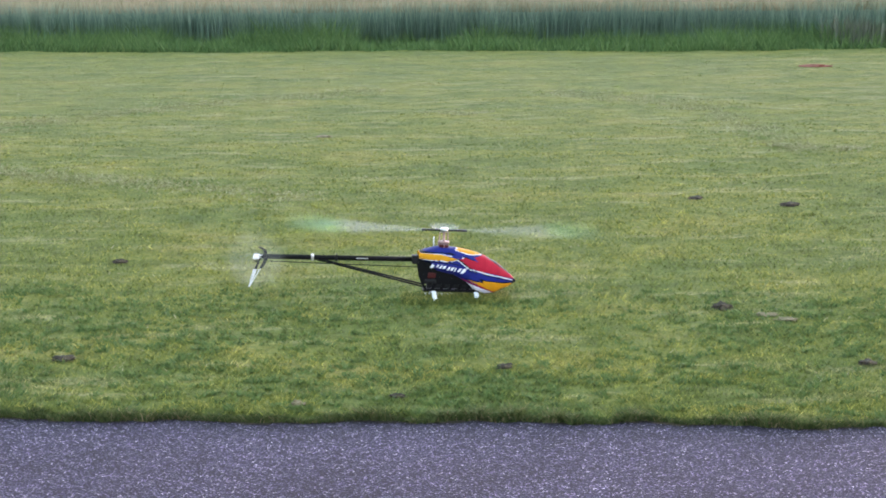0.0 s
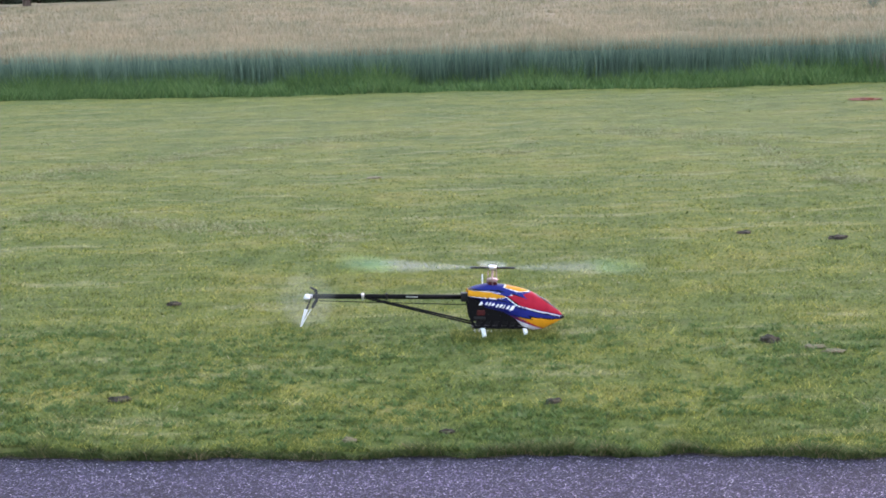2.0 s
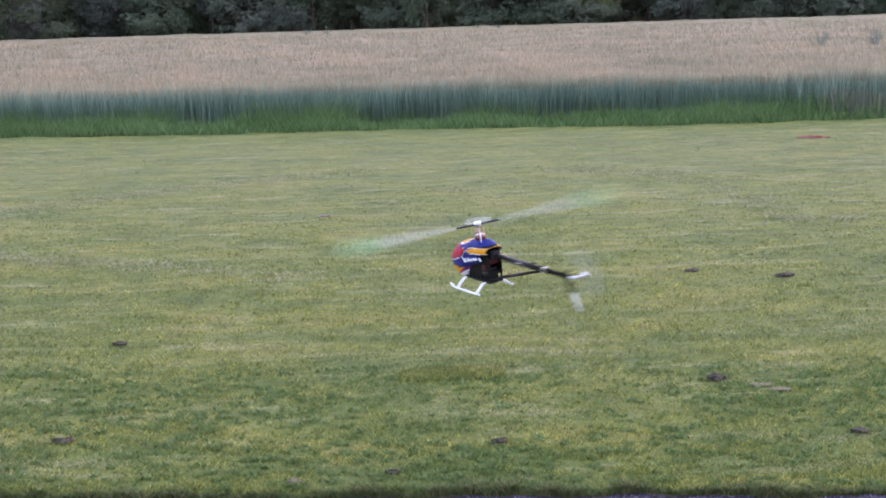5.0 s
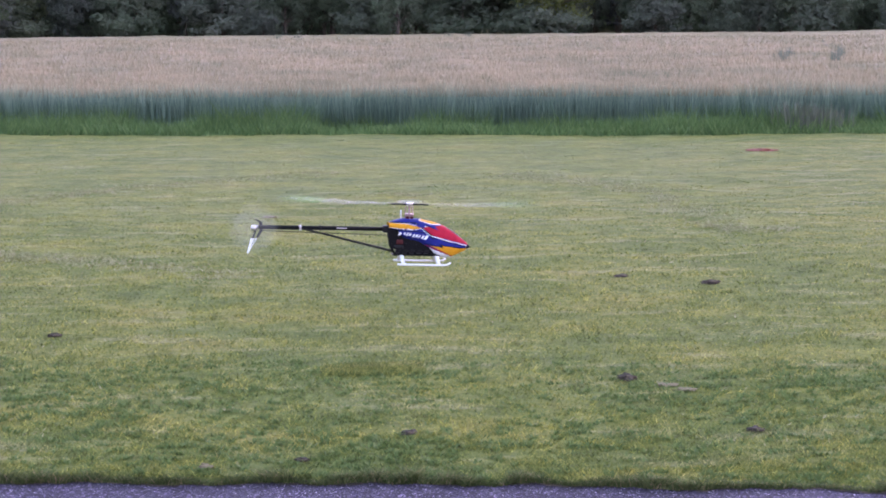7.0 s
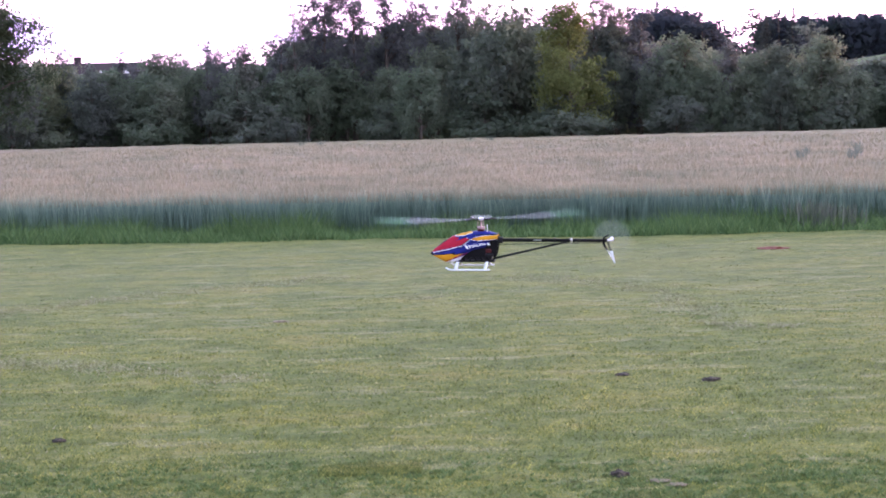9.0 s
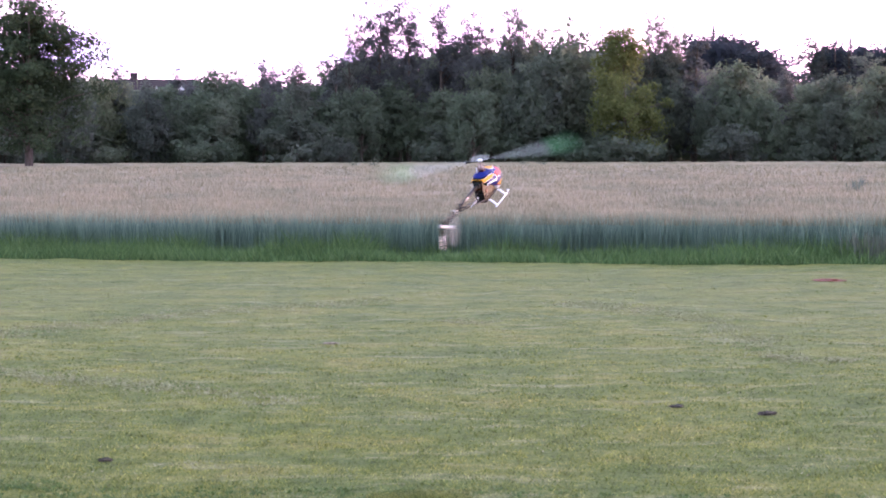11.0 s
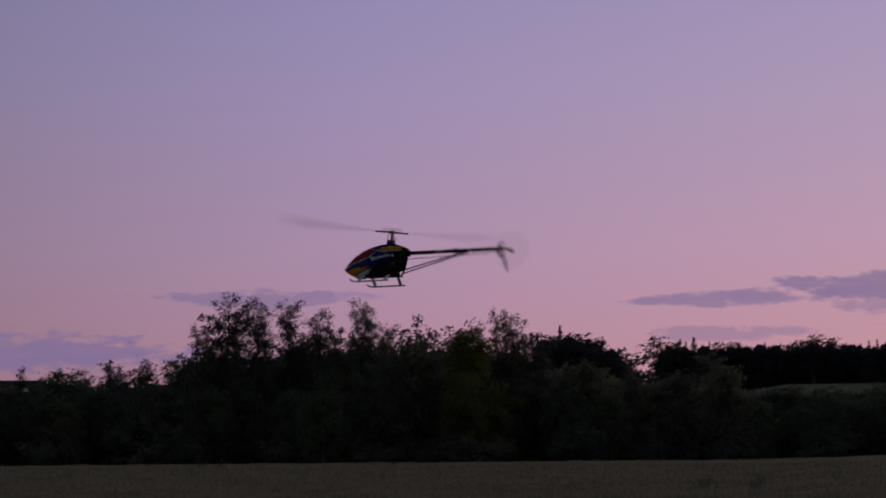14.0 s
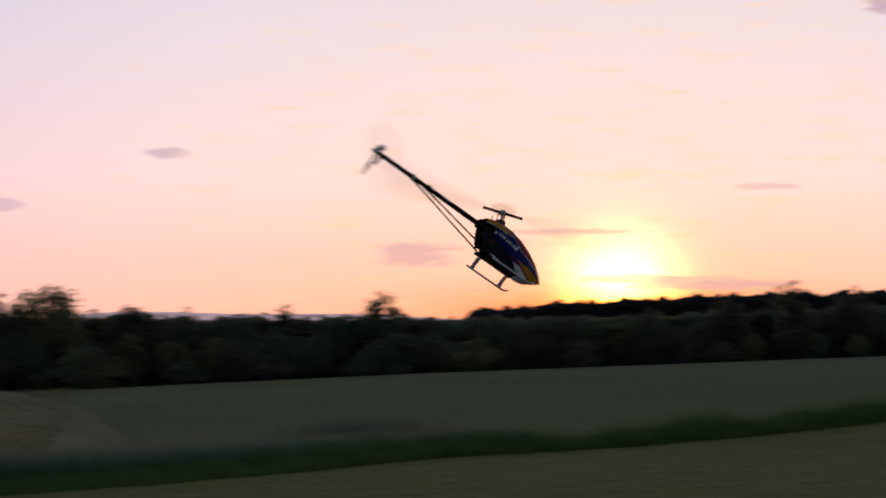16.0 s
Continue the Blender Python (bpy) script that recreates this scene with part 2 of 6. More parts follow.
    (13.9, 1.319, 12.713, 2.963, 4764.6, 10.6, -2.3),
    (14.0, 1.195, 12.603, 2.880, 4821.6, -0.9, 6.8),
    (14.1, 0.990, 12.109, 2.802, 4875.4, -15.6, 6.9),
    (14.2, 0.869, 12.503, 2.788, 4917.9, 1.3, -15.8),
    (14.3, 0.746, 12.927, 2.850, 4970.2, 24.6, -26.7),
    (14.4, 0.750, 12.574, 2.792, 5037.3, 34.2, 10.7),
    (14.5, 0.872, 12.285, 2.710, 5068.1, 17.0, 36.8),
    (14.6, 1.036, 11.894, 2.609, 5122.9, -27.2, 20.2),
    (14.7, 1.249, 11.582, 2.471, 5181.8, -28.4, -7.6),
    (14.8, 1.431, 11.045, 2.395, 5220.5, -12.5, -2.5),
    (14.9, 1.708, 11.216, 2.383, 5283.9, 2.0, -12.7),
    (15.0, 1.977, 10.925, 2.409, 5330.0, 11.2, -19.2),
    (15.1, 2.342, 10.387, 2.420, 5365.4, 28.7, -7.8),
    (15.2, 2.707, 9.850, 2.431, 5400.8, 46.2, 3.5),
    (15.3, 3.440, 9.909, 2.485, 5475.1, 29.1, 41.1),
    (15.4, 4.302, 9.756, 2.400, 5525.7, -10.4, 16.4),
    (15.5, 4.737, 8.753, 2.396, 5555.6, -35.8, 14.7),
    (15.6, 5.225, 7.831, 2.383, 5624.3, -34.6, -9.3),
    (15.7, 5.762, 7.204, 2.373, 5662.7, -16.3, -22.6),
    (15.8, 6.610, 7.033, 2.400, 5689.9, 6.2, -27.4),
    (15.9, 7.454, 6.850, 2.455, 5702.4, 24.0, -33.6),
    (16.0, 8.390, 6.605, 2.454, 5752.9, 26.2, -9.7),
]


def camera_pose(x, y, z, heading, tilt, roll):
    return pose(x, y, z, 90 + tilt, 0, -heading) @ pose(0, 0, 0, 0, 0, roll)


EXPOSURES = [(0.0, 3.81, 6550, -7), (0.8, 3.80, 6500, -4), (2.0, 3.75, 6400, 0), (3.3, 3.75, 6250, 8), (4.2, 3.74, 6150, 12), (7.0, 3.8, 5950, 23), (8.2, 3.75, 5900, 23), (11.0, 3.75, 5850, 22), (11.5, 3.62, 6000, 19), (12.0, 3.2, 6250, 16), (12.5, 1.4, 6200, 31),
             (13.0, 0.27, 6850, 4), (13.5, -0.35, 6600, 16), (14.0, -0.6, 6500, 13), (14.5, -0.28, 6500, 9), (15.0, 0.08, 6850, -3), (15.5, 0.2, 6900, -4), (16.0, 0.10, 6650, -4)]
walk(cam, [(r[0], camera_pose(*r[1:])) for r in CAMERA_ROWS], EXPOSURES)

# ---- sky and sun ----
SUN_AZ, SUN_EL = 51.7, 2.85
sun_dir = Vector((math.sin(radians(SUN_AZ)) * math.cos(radians(SUN_EL)), math.cos(radians(SUN_AZ)) * math.cos(radians(SUN_EL)), math.sin(radians(SUN_EL))))


class Nodes:
    """Short hand for node trees."""

    def __init__(self, tree):
        self.tree = tree

    def add(self, kind, **values):
        n = self.tree.nodes.new(kind)
        for key, v in values.items():
            if key.startswith("in_"):
                n.inputs[key[3:].replace("_", " ")].default_value = v
        return n

    def link(self, a, b):
        self.tree.links.new(a, b)

    def put(self, socket, value):
        if isinstance(value, bpy.types.NodeSocket):
            self.link(value, socket)
        else:
            socket.default_value = value

    def math(self, op, a, b=0.0, c=0.0, clamp=False):
        n = self.tree.nodes.new("ShaderNodeMath")
        n.operation, n.use_clamp = op, clamp
        for s, v in zip(n.inputs, (a, b, c)):
            self.put(s, v)
        return n.outputs[0]

    def vec(self, op, a, b=(0, 0, 0)):
        n = self.tree.nodes.new("ShaderNodeVectorMath")
        n.operation = op
        self.put(n.inputs[0], a)
        self.put(n.inputs[1], b)
        return n.outputs["Value"] if op in ("DOT_PRODUCT", "LENGTH", "DISTANCE") else n.outputs[0]

    def ramp(self, fac, stops, smooth=False):
        n = self.tree.nodes.new("ShaderNodeValToRGB")
        n.color_ramp.interpolation = "EASE" if smooth else "LINEAR"
        e = n.color_ramp.elements
        while len(e) < len(stops):
            e.new(0.5)
        for el, (p, c) in zip(e, stops):
            el.position = p
            el.color = (*c, 1) if len(c) == 3 else c
        self.put(n.inputs[0], fac)
        return n.outputs[0]

    def mix(self, fac, a, b, blend="MIX"):
        n = self.tree.nodes.new("ShaderNodeMix")
        n.data_type, n.blend_type = "RGBA", blend
        self.put(n.inputs[0], fac)
        for s, v in ((n.inputs[6], a), (n.inputs[7], b)):
            self.put(s, (*v, 1) if isinstance(v, tuple) and len(v) == 3 else v)
        return n.outputs[2]

    def noise(self, vector, scale, detail=4.0, rough=0.55):
        n = self.tree.nodes.new("ShaderNodeTexNoise")
        n.inputs["Scale"].default_value, n.inputs["Detail"].default_value, n.inputs["Roughness"].default_value = scale, detail, rough
        if vector is not None:
            self.link(vector, n.inputs["Vector"])
        return n.outputs["Fac"]

    def mapped(self, vector, scale=(1, 1, 1), rot=(0, 0, 0), loc=(0, 0, 0)):
        n = self.tree.nodes.new("ShaderNodeMapping")
        n.inputs["Scale"].default_value, n.inputs["Rotation"].default_value, n.inputs["Location"].default_value = scale, rot, loc
        self.link(vector, n.inputs["Vector"])
        return n.outputs[0]


def build_world():
    world = bpy.data.worlds.new("evening_sky")
    world.use_nodes = True
    scene.world = world
    n = Nodes(world.node_tree)
    n.tree.nodes.clear()
    d = n.add("ShaderNodeTexCoord").outputs["Generated"]
    sep = n.add("ShaderNodeSeparateXYZ")
    n.link(d, sep.inputs[0])
    x, y, z = sep.outputs
    # colour by height: pink belt low down, lilac above, dusky blue overhead
    band = n.ramp(n.math("MULTIPLY", z, 1.0, clamp=True), [
        (0.0, (0.56, 0.30, 0.43)), (0.045, (0.62, 0.35, 0.48)), (0.10, (0.58, 0.385, 0.58)), (0.18, (0.48, 0.39, 0.65)),
        (0.26, (0.40, 0.36, 0.66)), (0.42, (0.25, 0.25, 0.32)), (0.6, (0.14, 0.145, 0.165)), (1.0, (0.11, 0.115, 0.13))])
    dot = n.vec("DOT_PRODUCT", d, tuple(sun_dir))
    flat = n.math("MULTIPLY_ADD", dot, 0.5, 0.5, clamp=True)
    side = n.ramp(flat, [(0.0, (0.52, 0.68, 0.58)), (0.45, (0.54, 0.66, 0.56)), (0.7, (0.62, 0.66, 0.62)), (0.82, (1.0, 1.0, 1.0)), (0.925, (1.30, 1.22, 1.08)), (0.985, (1.66, 1.64, 1.2)), (1.0, (1.72, 1.62, 1.1))])
    col = n.mix(1.0, band, side, "MULTIPLY")
    # warm glow round the sun
    pos_dot = n.math("MAXIMUM", dot, 0.0)
    wide = n.math("POWER", pos_dot, 26.0)
    col = n.mix(1.0, col, n.mix(wide, (0, 0, 0), (0.06, 0.03, 0.0)), "ADD")
    near = n.math("POWER", pos_dot, 1300.0)
    col = n.mix(1.0, col, n.mix(near, (0, 0, 0), (0.5, 0.25, 0.04)), "ADD")
    core = n.math("POWER", pos_dot, 4500.0)
    col = n.mix(1.0, col, n.mix(core, (0, 0, 0), (8.0, 5.2, 1.8)), "ADD")
    # redder air low over the sunset
    haze = n.math("MULTIPLY", n.ramp(z, [(0.015, (1, 1, 1)), (0.11, (0, 0, 0))]), n.math("POWER", pos_dot, 12.0))
    col = n.mix(haze, col, n.mix(1.0, col, (1.0, 0.70, 0.52), "MULTIPLY"))
    ember = n.math("MULTIPLY", n.ramp(z, [(0.044, (1, 1, 1)), (0.061, (0, 0, 0))]), n.math("POWER", pos_dot, 240.0))
    col = n.mix(ember, col, n.mix(1.0, col, (1.0, 0.42, 0.14), "MULTIPLY"))
    # streaky clouds near the horizon
    az = n.math("ARCTAN2", x, y)
    el = n.math("ARCSINE", z)
    comb = n.add("ShaderNodeCombineXYZ")
    n.link(az, comb.inputs[0]), n.link(el, comb.inputs[1])
    streak = n.noise(n.mapped(comb.outputs[0], (9, 55, 1)), 3.0, 6.0, 0.6)
    rough = n.noise(n.mapped(comb.outputs[0], (20, 60, 1)), 2.0, 4.0, 0.5)
    grain = n.noise(n.mapped(comb.outputs[0], (75, 190, 1)), 2.0, 4.0, 0.55)
    total = None
    for caz, cel, waz, wel, dens in CLOUDS:
        u = n.math("DIVIDE", n.math("SUBTRACT", az, radians(caz)), radians(waz))
        v = n.math("DIVIDE", n.math("SUBTRACT", el, radians(cel)), radians(wel))
        r = n.math("ADD", n.math("MULTIPLY", u, u), n.math("MULTIPLY", v, v))
        r = n.math("ADD", r, n.math("MULTIPLY_ADD", n.math("MULTIPLY_ADD", grain, 0.35, rough), 4.2, -2.9))
        m = n.math("MULTIPLY", n.math("MULTIPLY", n.math("SUBTRACT", 1.15, r), 1.5, clamp=True), dens)
        total = m if total is None else n.math("MAXIMUM", total, m)
    total = n.math("MULTIPLY", total, n.math("MULTIPLY_ADD", streak, 0.6, 0.62), clamp=True)
    shade = n.mix(wide, (0.33, 0.235, 0.45), (0.58, 0.33, 0.40))
    col = n.mix(total, col, shade)
    thin = n.math("MULTIPLY", n.math("MULTIPLY_ADD", streak, 5.0, -2.6, clamp=True), n.math("MULTIPLY", wide, 0.55))
    col = n.mix(thin, col, (1.0, 0.6, 0.36))
    air = n.tree.nodes.new("ShaderNodeTexSky")
    air.sky_type, air.sun_disc, air.sun_elevation, air.sun_rotation = "NISHITA", False, radians(SUN_EL), radians(SUN_AZ)
    first, second, both, out = (n.add(k) for k in ("ShaderNodeBackground", "ShaderNodeBackground", "ShaderNodeAddShader", "ShaderNodeOutputWorld"))
    n.link(col, first.inputs[0]), n.link(air.outputs[0], second.inputs[0])
    first.inputs[1].default_value, second.inputs[1].default_value = 1.0, 0.004
    n.link(first.outputs[0], both.inputs[0]), n.link(second.outputs[0], both.inputs[1])
    n.link(both.outputs[0], out.inputs[0])


CLOUDS = [  # heading, height, half width, half height in degrees, density
    (13.3, 4.2, 2.6, 0.24, 0.8), (17.4, 4.5, 2.6, 0.45, 0.9), (21.6, 4.85, 3.2, 0.5, 0.95), (25.2, 5.2, 2.3, 0.42, 0.85), (31.6, 5.75, 1.2, 0.32, 0.7), (33.2, 5.45, 0.9, 0.2, 0.45),
    (38.2, 7.05, 0.75, 0.17, 0.6), (45.7, 4.1, 1.5, 0.38, 0.7), (13.0, 3.2, 2.6, 0.22, 0.5), (20.5, 3.35, 2.4, 0.25, 0.5), (-0.6, 4.35, 3.2, 0.26, 0.75), (-9.0, 2.75, 6.5, 0.6, 1.0),
    (60.5, 11.2, 1.4, 0.6, 0.8), (52.6, 3.3, 2.4, 0.16, 0.9), (54.0, 3.15, 2.6, 0.16, 0.8), (56.0, 6.0, 0.9, 0.1, 0.5), (50.0, 4.75, 2.4, 0.09, 0.6), (48.2, 4.4, 0.7, 0.18, 0.6), (18.5, 4.0, 2.2, 0.3, 0.6)]
build_world()

sun = new("evening_sun", bpy.data.lights.new("evening_sun", "SUN"))
sun.data.energy, sun.data.angle, sun.data.color = 0.35, radians(0.6), (1.0, 0.55, 0.28)
sun.matrix_world = look(sun_dir * 50, (0, 0, 0))

# ---- materials ----


def material(name, build, rough=0.8, metal=0.0, spec=0.5):
    m = bpy.data.materials.new(name)
    m.use_nodes = True
    n = Nodes(m.node_tree)
    b = n.tree.nodes["Principled BSDF"]
    b.inputs["Roughness"].default_value, b.inputs["Metallic"].default_value, b.inputs["Specular IOR Level"].default_value = rough, metal, spec
    build(n, b)
    return m


def bump(n, b, height, strength, distance):
    k = n.add("ShaderNodeBump")
    k.inputs["Strength"].default_value, k.inputs["Distance"].default_value = strength, distance
    n.link(height, k.inputs["Height"])
    n.link(k.outputs[0], b.inputs["Normal"])


def coords(n, kind="Object"):
    return n.add("ShaderNodeTexCoord").outputs[kind]


def painted(name, color, rough=0.35, metal=0.0, wear=0.06, coat=0.0, spec=0.5):
    def build(n, b):
        c = coords(n)
        a = n.noise(c, 35.0, 5.0)
        dark = tuple(v * (1 - 2.2 * wear) for v in color)
        light = tuple(min(1.0, v * (1 + wear)) for v in color)
        n.link(n.ramp(a, [(0.3, dark), (0.7, light)]), b.inputs["Base Color"])
        n.link(n.math("MULTIPLY_ADD", n.noise(c, 90.0, 3.0), 0.2, rough - 0.08), b.inputs["Roughness"])
        b.inputs["Coat Weight"].default_value = coat
    return material(name, build, rough, metal, spec)


def lawn_colors(n, c, leaf):
    """Mown meadow: broad green and straw patches, mower streaks across, fine grain."""
    broad = n.noise(n.mapped(c, (0.5, 0.8, 1), (0, 0, 0.06)), 1.5, 6.0, 0.68)
    streak = n.noise(n.mapped(c, (0.6, 2.6, 1), (0, 0, -0.12)), 1.6, 6.0, 0.66)
    cross = n.noise(n.mapped(c, (0.6, 2.4, 1), (0, 0, 0.34), (3, 9, 0)), 1.4, 6.0, 0.64)
    blotch = n.noise(c, 4.5, 6.0, 0.75)
    fine = n.noise(c, 30.0, 5.0, 0.8)
    base = n.ramp(broad, [(0.36, (0.103, 0.127, 0.043)), (0.47, (0.125, 0.143, 0.046)), (0.56, (0.153, 0.162, 0.048)), (0.66, (0.180, 0.173, 0.060))])
    dry = n.math("MULTIPLY", n.math("MULTIPLY_ADD", n.math("MAXIMUM", streak, cross), 11.0, -6.2, clamp=True), 0.65)
    base = n.mix(dry, base, (0.228, 0.222, 0.118))
    lush = n.math("MULTIPLY", n.math("MULTIPLY_ADD", n.noise(n.mapped(c, (1.2, 2.2, 1), (0, 0, 0.2), (7, 3, 0)), 1.8, 5.0), 9.0, -5.1, clamp=True), 0.2)
    base = n.mix(lush, base, (0.076, 0.112, 0.038))
    base = n.mix(0.9, base, n.ramp(blotch, [(0.34, (0.68, 0.73, 0.7)), (0.5, (1.0, 1.0, 1.0)), (0.66, (1.3, 1.24, 1.26))]), "MULTIPLY")
    return n.mix(0.7, base, n.ramp(fine, [(0.34, (0.42, 0.5, 0.46)), (0.5, (1.0, 1.0, 1.0)), (0.66, (1.5, 1.44, 1.44))]), "MULTIPLY")


def build_lawn(n, b):
    c = coords(n)
    n.link(lawn_colors(n, c, False), b.inputs["Base Color"])
    h = n.math("ADD", n.noise(n.mapped(c, (18, 50, 1)), 2.0, 4.0, 0.7), n.math("MULTIPLY", n.noise(c, 3.0, 3.0), 1.5))
    bump(n, b, h, 0.55, 0.02)


def build_blades(n, b):
    c = coords(n)
    info = n.add("ShaderNodeNewGeometry")
    tint = n.ramp(info.outputs["Random Per Island"], [(0.0, (0.5, 0.6, 0.54)), (0.4, (1.05, 1.1, 1.0)), (0.8, (1.6, 1.6, 1.5)), (1.0, (2.5, 2.3, 2.05))])
    translucent(n, b, n.mix(1.0, lawn_colors(n, c, True), tint, "MULTIPLY"), 0.5)


def build_asphalt(n, b):
    c = coords(n)
    v = n.add("ShaderNodeTexVoronoi")
    v.inputs["Scale"].default_value = 120.0
    n.link(c, v.inputs["Vector"])
    v2 = n.add("ShaderNodeTexVoronoi")
    v2.inputs["Scale"].default_value = 52.0
    n.link(c, v2.inputs["Vector"])
    stone = n.ramp(v.outputs["Color"], [(0.2, (0.026, 0.019, 0.050)), (0.40, (0.084, 0.062, 0.146)), (0.58, (0.175, 0.137, 0.27)), (0.78, (0.32, 0.265, 0.43)), (0.9, (0.64, 0.58, 0.74))])
    big = n.ramp(v2.outputs["Color"], [(0.25, (0.55,) * 3), (0.5, (0.9,) * 3), (0.72, (1.35,) * 3)])
    col = n.mix(1.0, stone, big, "MULTIPLY")
    tar = n.math("MULTIPLY_ADD", v.outputs["Distance"], -2.0, 1.2, clamp=True)
    col = n.mix(n.math("SUBTRACT", 1.0, tar), col, (0.022, 0.018, 0.034))
    stain = n.noise(c, 1.4, 5.0, 0.6)
    col = n.mix(0.8, col, n.ramp(stain, [(0.35, (0.75,) * 3), (0.65, (1.2,) * 3)]), "MULTIPLY")
    n.link(col, b.inputs["Base Color"])
    bump(n, b, n.math("ADD", v.outputs["Distance"], n.noise(c, 60.0, 3.0)), 0.7, 0.006)


def build_soil(n, b):
    c = coords(n)
    a = n.noise(c, 22.0, 6.0, 0.7)
    n.link(n.ramp(a, [(0.35, (0.016, 0.012, 0.010)), (0.52, (0.036, 0.027, 0.020)), (0.68, (0.11, 0.08, 0.055))]), b.inputs["Base Color"])
    bump(n, b, a, 0.8, 0.02)


def build_pale_soil(n, b):
    c = coords(n)
    a = n.noise(c, 16.0, 6.0, 0.7)
    n.link(n.ramp(a, [(0.3, (0.10, 0.085, 0.05)), (0.6, (0.20, 0.165, 0.105)), (0.8, (0.30, 0.26, 0.18))]), b.inputs["Base Color"])
    bump(n, b, a, 0.8, 0.02)


def build_red_soil(n, b):
    c = coords(n)
    a = n.noise(c, 25.0, 6.0, 0.7)
    n.link(n.ramp(a, [(0.35, (0.10, 0.028, 0.018)), (0.65, (0.21, 0.055, 0.035))]), b.inputs["Base Color"])
    bump(n, b, a, 0.6, 0.02)


def build_wheat_top(n, b):
    c = coords(n)
    broad = n.noise(n.mapped(c, (0.35, 0.18, 1)), 1.2, 6.0, 0.7)
    a = n.noise(n.mapped(c, (3.0, 3.0, 3.0)), 2.5, 6.0, 0.75)
    col = n.ramp(a, [(0.3, (0.13, 0.11, 0.065)), (0.5, (0.24, 0.195, 0.125)), (0.7, (0.33, 0.265, 0.18))])
    n.link(n.mix(0.8, col, n.ramp(broad, [(0.34, (0.66, 0.76, 0.72)), (0.66, (1.2, 1.12, 1.12))]), "MULTIPLY"), b.inputs["Base Color"])
    bump(n, b, a, 0.8, 0.08)


def build_wheat_stalk(n, b):
    """Blue-green stems that ripen to straw at the ears."""
    sep = n.add("ShaderNodeSeparateXYZ")
    n.link(coords(n), sep.inputs[0])
    info = n.add("ShaderNodeNewGeometry")
    rnd = info.outputs["Random Per Island"]
    h = n.math("ADD", sep.outputs[2], n.math("MULTIPLY_ADD", rnd, 0.16, -0.08))
    col = n.ramp(h, [(0.1, (0.108, 0.168, 0.118)), (0.46, (0.166, 0.236, 0.188)), (0.62, (0.212, 0.258, 0.188)), (0.73, (0.24, 0.235, 0.15)), (0.84, (0.33, 0.285, 0.185))])
    drift = n.noise(n.mapped(coords(n), (5.5, 3.5, 0.6)), 1.5, 5.0, 0.7)
    col = n.mix(0.8, col, n.ramp(drift, [(0.34, (0.5, 0.55, 0.58)), (0.64, (1.36, 1.32, 1.32))]), "MULTIPLY")
    translucent(n, b, n.mix(0.85, col, n.ramp(rnd, [(0.0, (0.6, 0.64, 0.65)), (0.7, (1.1, 1.1, 1.1)), (1.0, (1.55, 1.5, 1.45))]), "MULTIPLY"), 0.4)


def build_ears(n, b):
    info = n.add("ShaderNodeNewGeometry")
    drift = n.noise(n.mapped(coords(n), (0.35, 0.18, 1)), 1.2, 6.0, 0.7)
    col = n.ramp(info.outputs["Random Per Island"], [(0.0, (0.165, 0.155, 0.096)), (0.5, (0.238, 0.208, 0.138)), (1.0, (0.325, 0.28, 0.195))])
    translucent(n, b, n.mix(0.9, col, n.ramp(drift, [(0.34, (0.66, 0.74, 0.72)), (0.66, (1.25, 1.18, 1.15))]), "MULTIPLY"), 0.3)


def build_verge(n, b):
    info = n.add("ShaderNodeNewGeometry")
    col = n.ramp(info.outputs["Random Per Island"], [(0.0, (0.060, 0.112, 0.040)), (0.6, (0.112, 0.188, 0.064)), (1.0, (0.195, 0.275, 0.105))])
    translucent(n, b, col, 0.4)


def build_clover(n, b):
    info = n.add("ShaderNodeNewGeometry")
    translucent(n, b, n.ramp(info.outputs["Random Per Island"], [(0.0, (0.062, 0.104, 0.034)), (0.6, (0.104, 0.156, 0.048)), (1.0, (0.16, 0.21, 0.07))]), 0.35)


def build_straw(n, b):
    info = n.add("ShaderNodeNewGeometry")
    n.link(n.ramp(info.outputs["Random Per Island"], [(0.0, (0.22, 0.225, 0.105)), (0.6, (0.29, 0.28, 0.16)), (1.0, (0.38, 0.36, 0.24))]), b.inputs["Base Color"])


def build_fringe(n, b):
    info = n.add("ShaderNodeNewGeometry")
    translucent(n, b, n.ramp(info.outputs["Random Per Island"], [(0.0, (0.045, 0.068, 0.024)), (0.5, (0.085, 0.118, 0.036)), (0.85, (0.14, 0.15, 0.055)), (1.0, (0.28, 0.22, 0.13))]), 0.3)


def build_field(n, b):
    c = coords(n)
    a = n.noise(n.mapped(c, (0.05, 0.05, 0.05)), 1.0, 6.0, 0.6)
    g = n.noise(n.mapped(c, (0.8, 0.8, 0.8)), 2.0, 5.0, 0.7)
    col = n.ramp(a, [(0.3, (0.060, 0.098, 0.036)), (0.6, (0.092, 0.122, 0.046)), (0.8, (0.14, 0.14, 0.066))])
    n.link(n.mix(0.8, col, n.ramp(g, [(0.3, (0.75,) * 3), (0.7, (1.2,) * 3)]), "MULTIPLY"), b.inputs["Base Color"])
    bump(n, b, g, 0.5, 0.15)


def translucent(n, b, color, amount):
    """Part of the light passes through the leaf."""
    t, both = n.add("ShaderNodeBsdfTranslucent"), n.add("ShaderNodeMixShader")
    n.link(color, t.inputs[0]), n.link(color, b.inputs["Base Color"])
    both.inputs[0].default_value = amount
    n.link(b.outputs[0], both.inputs[1]), n.link(t.outputs[0], both.inputs[2])
    n.link(both.outputs[0], n.tree.nodes["Material Output"].inputs["Surface"])


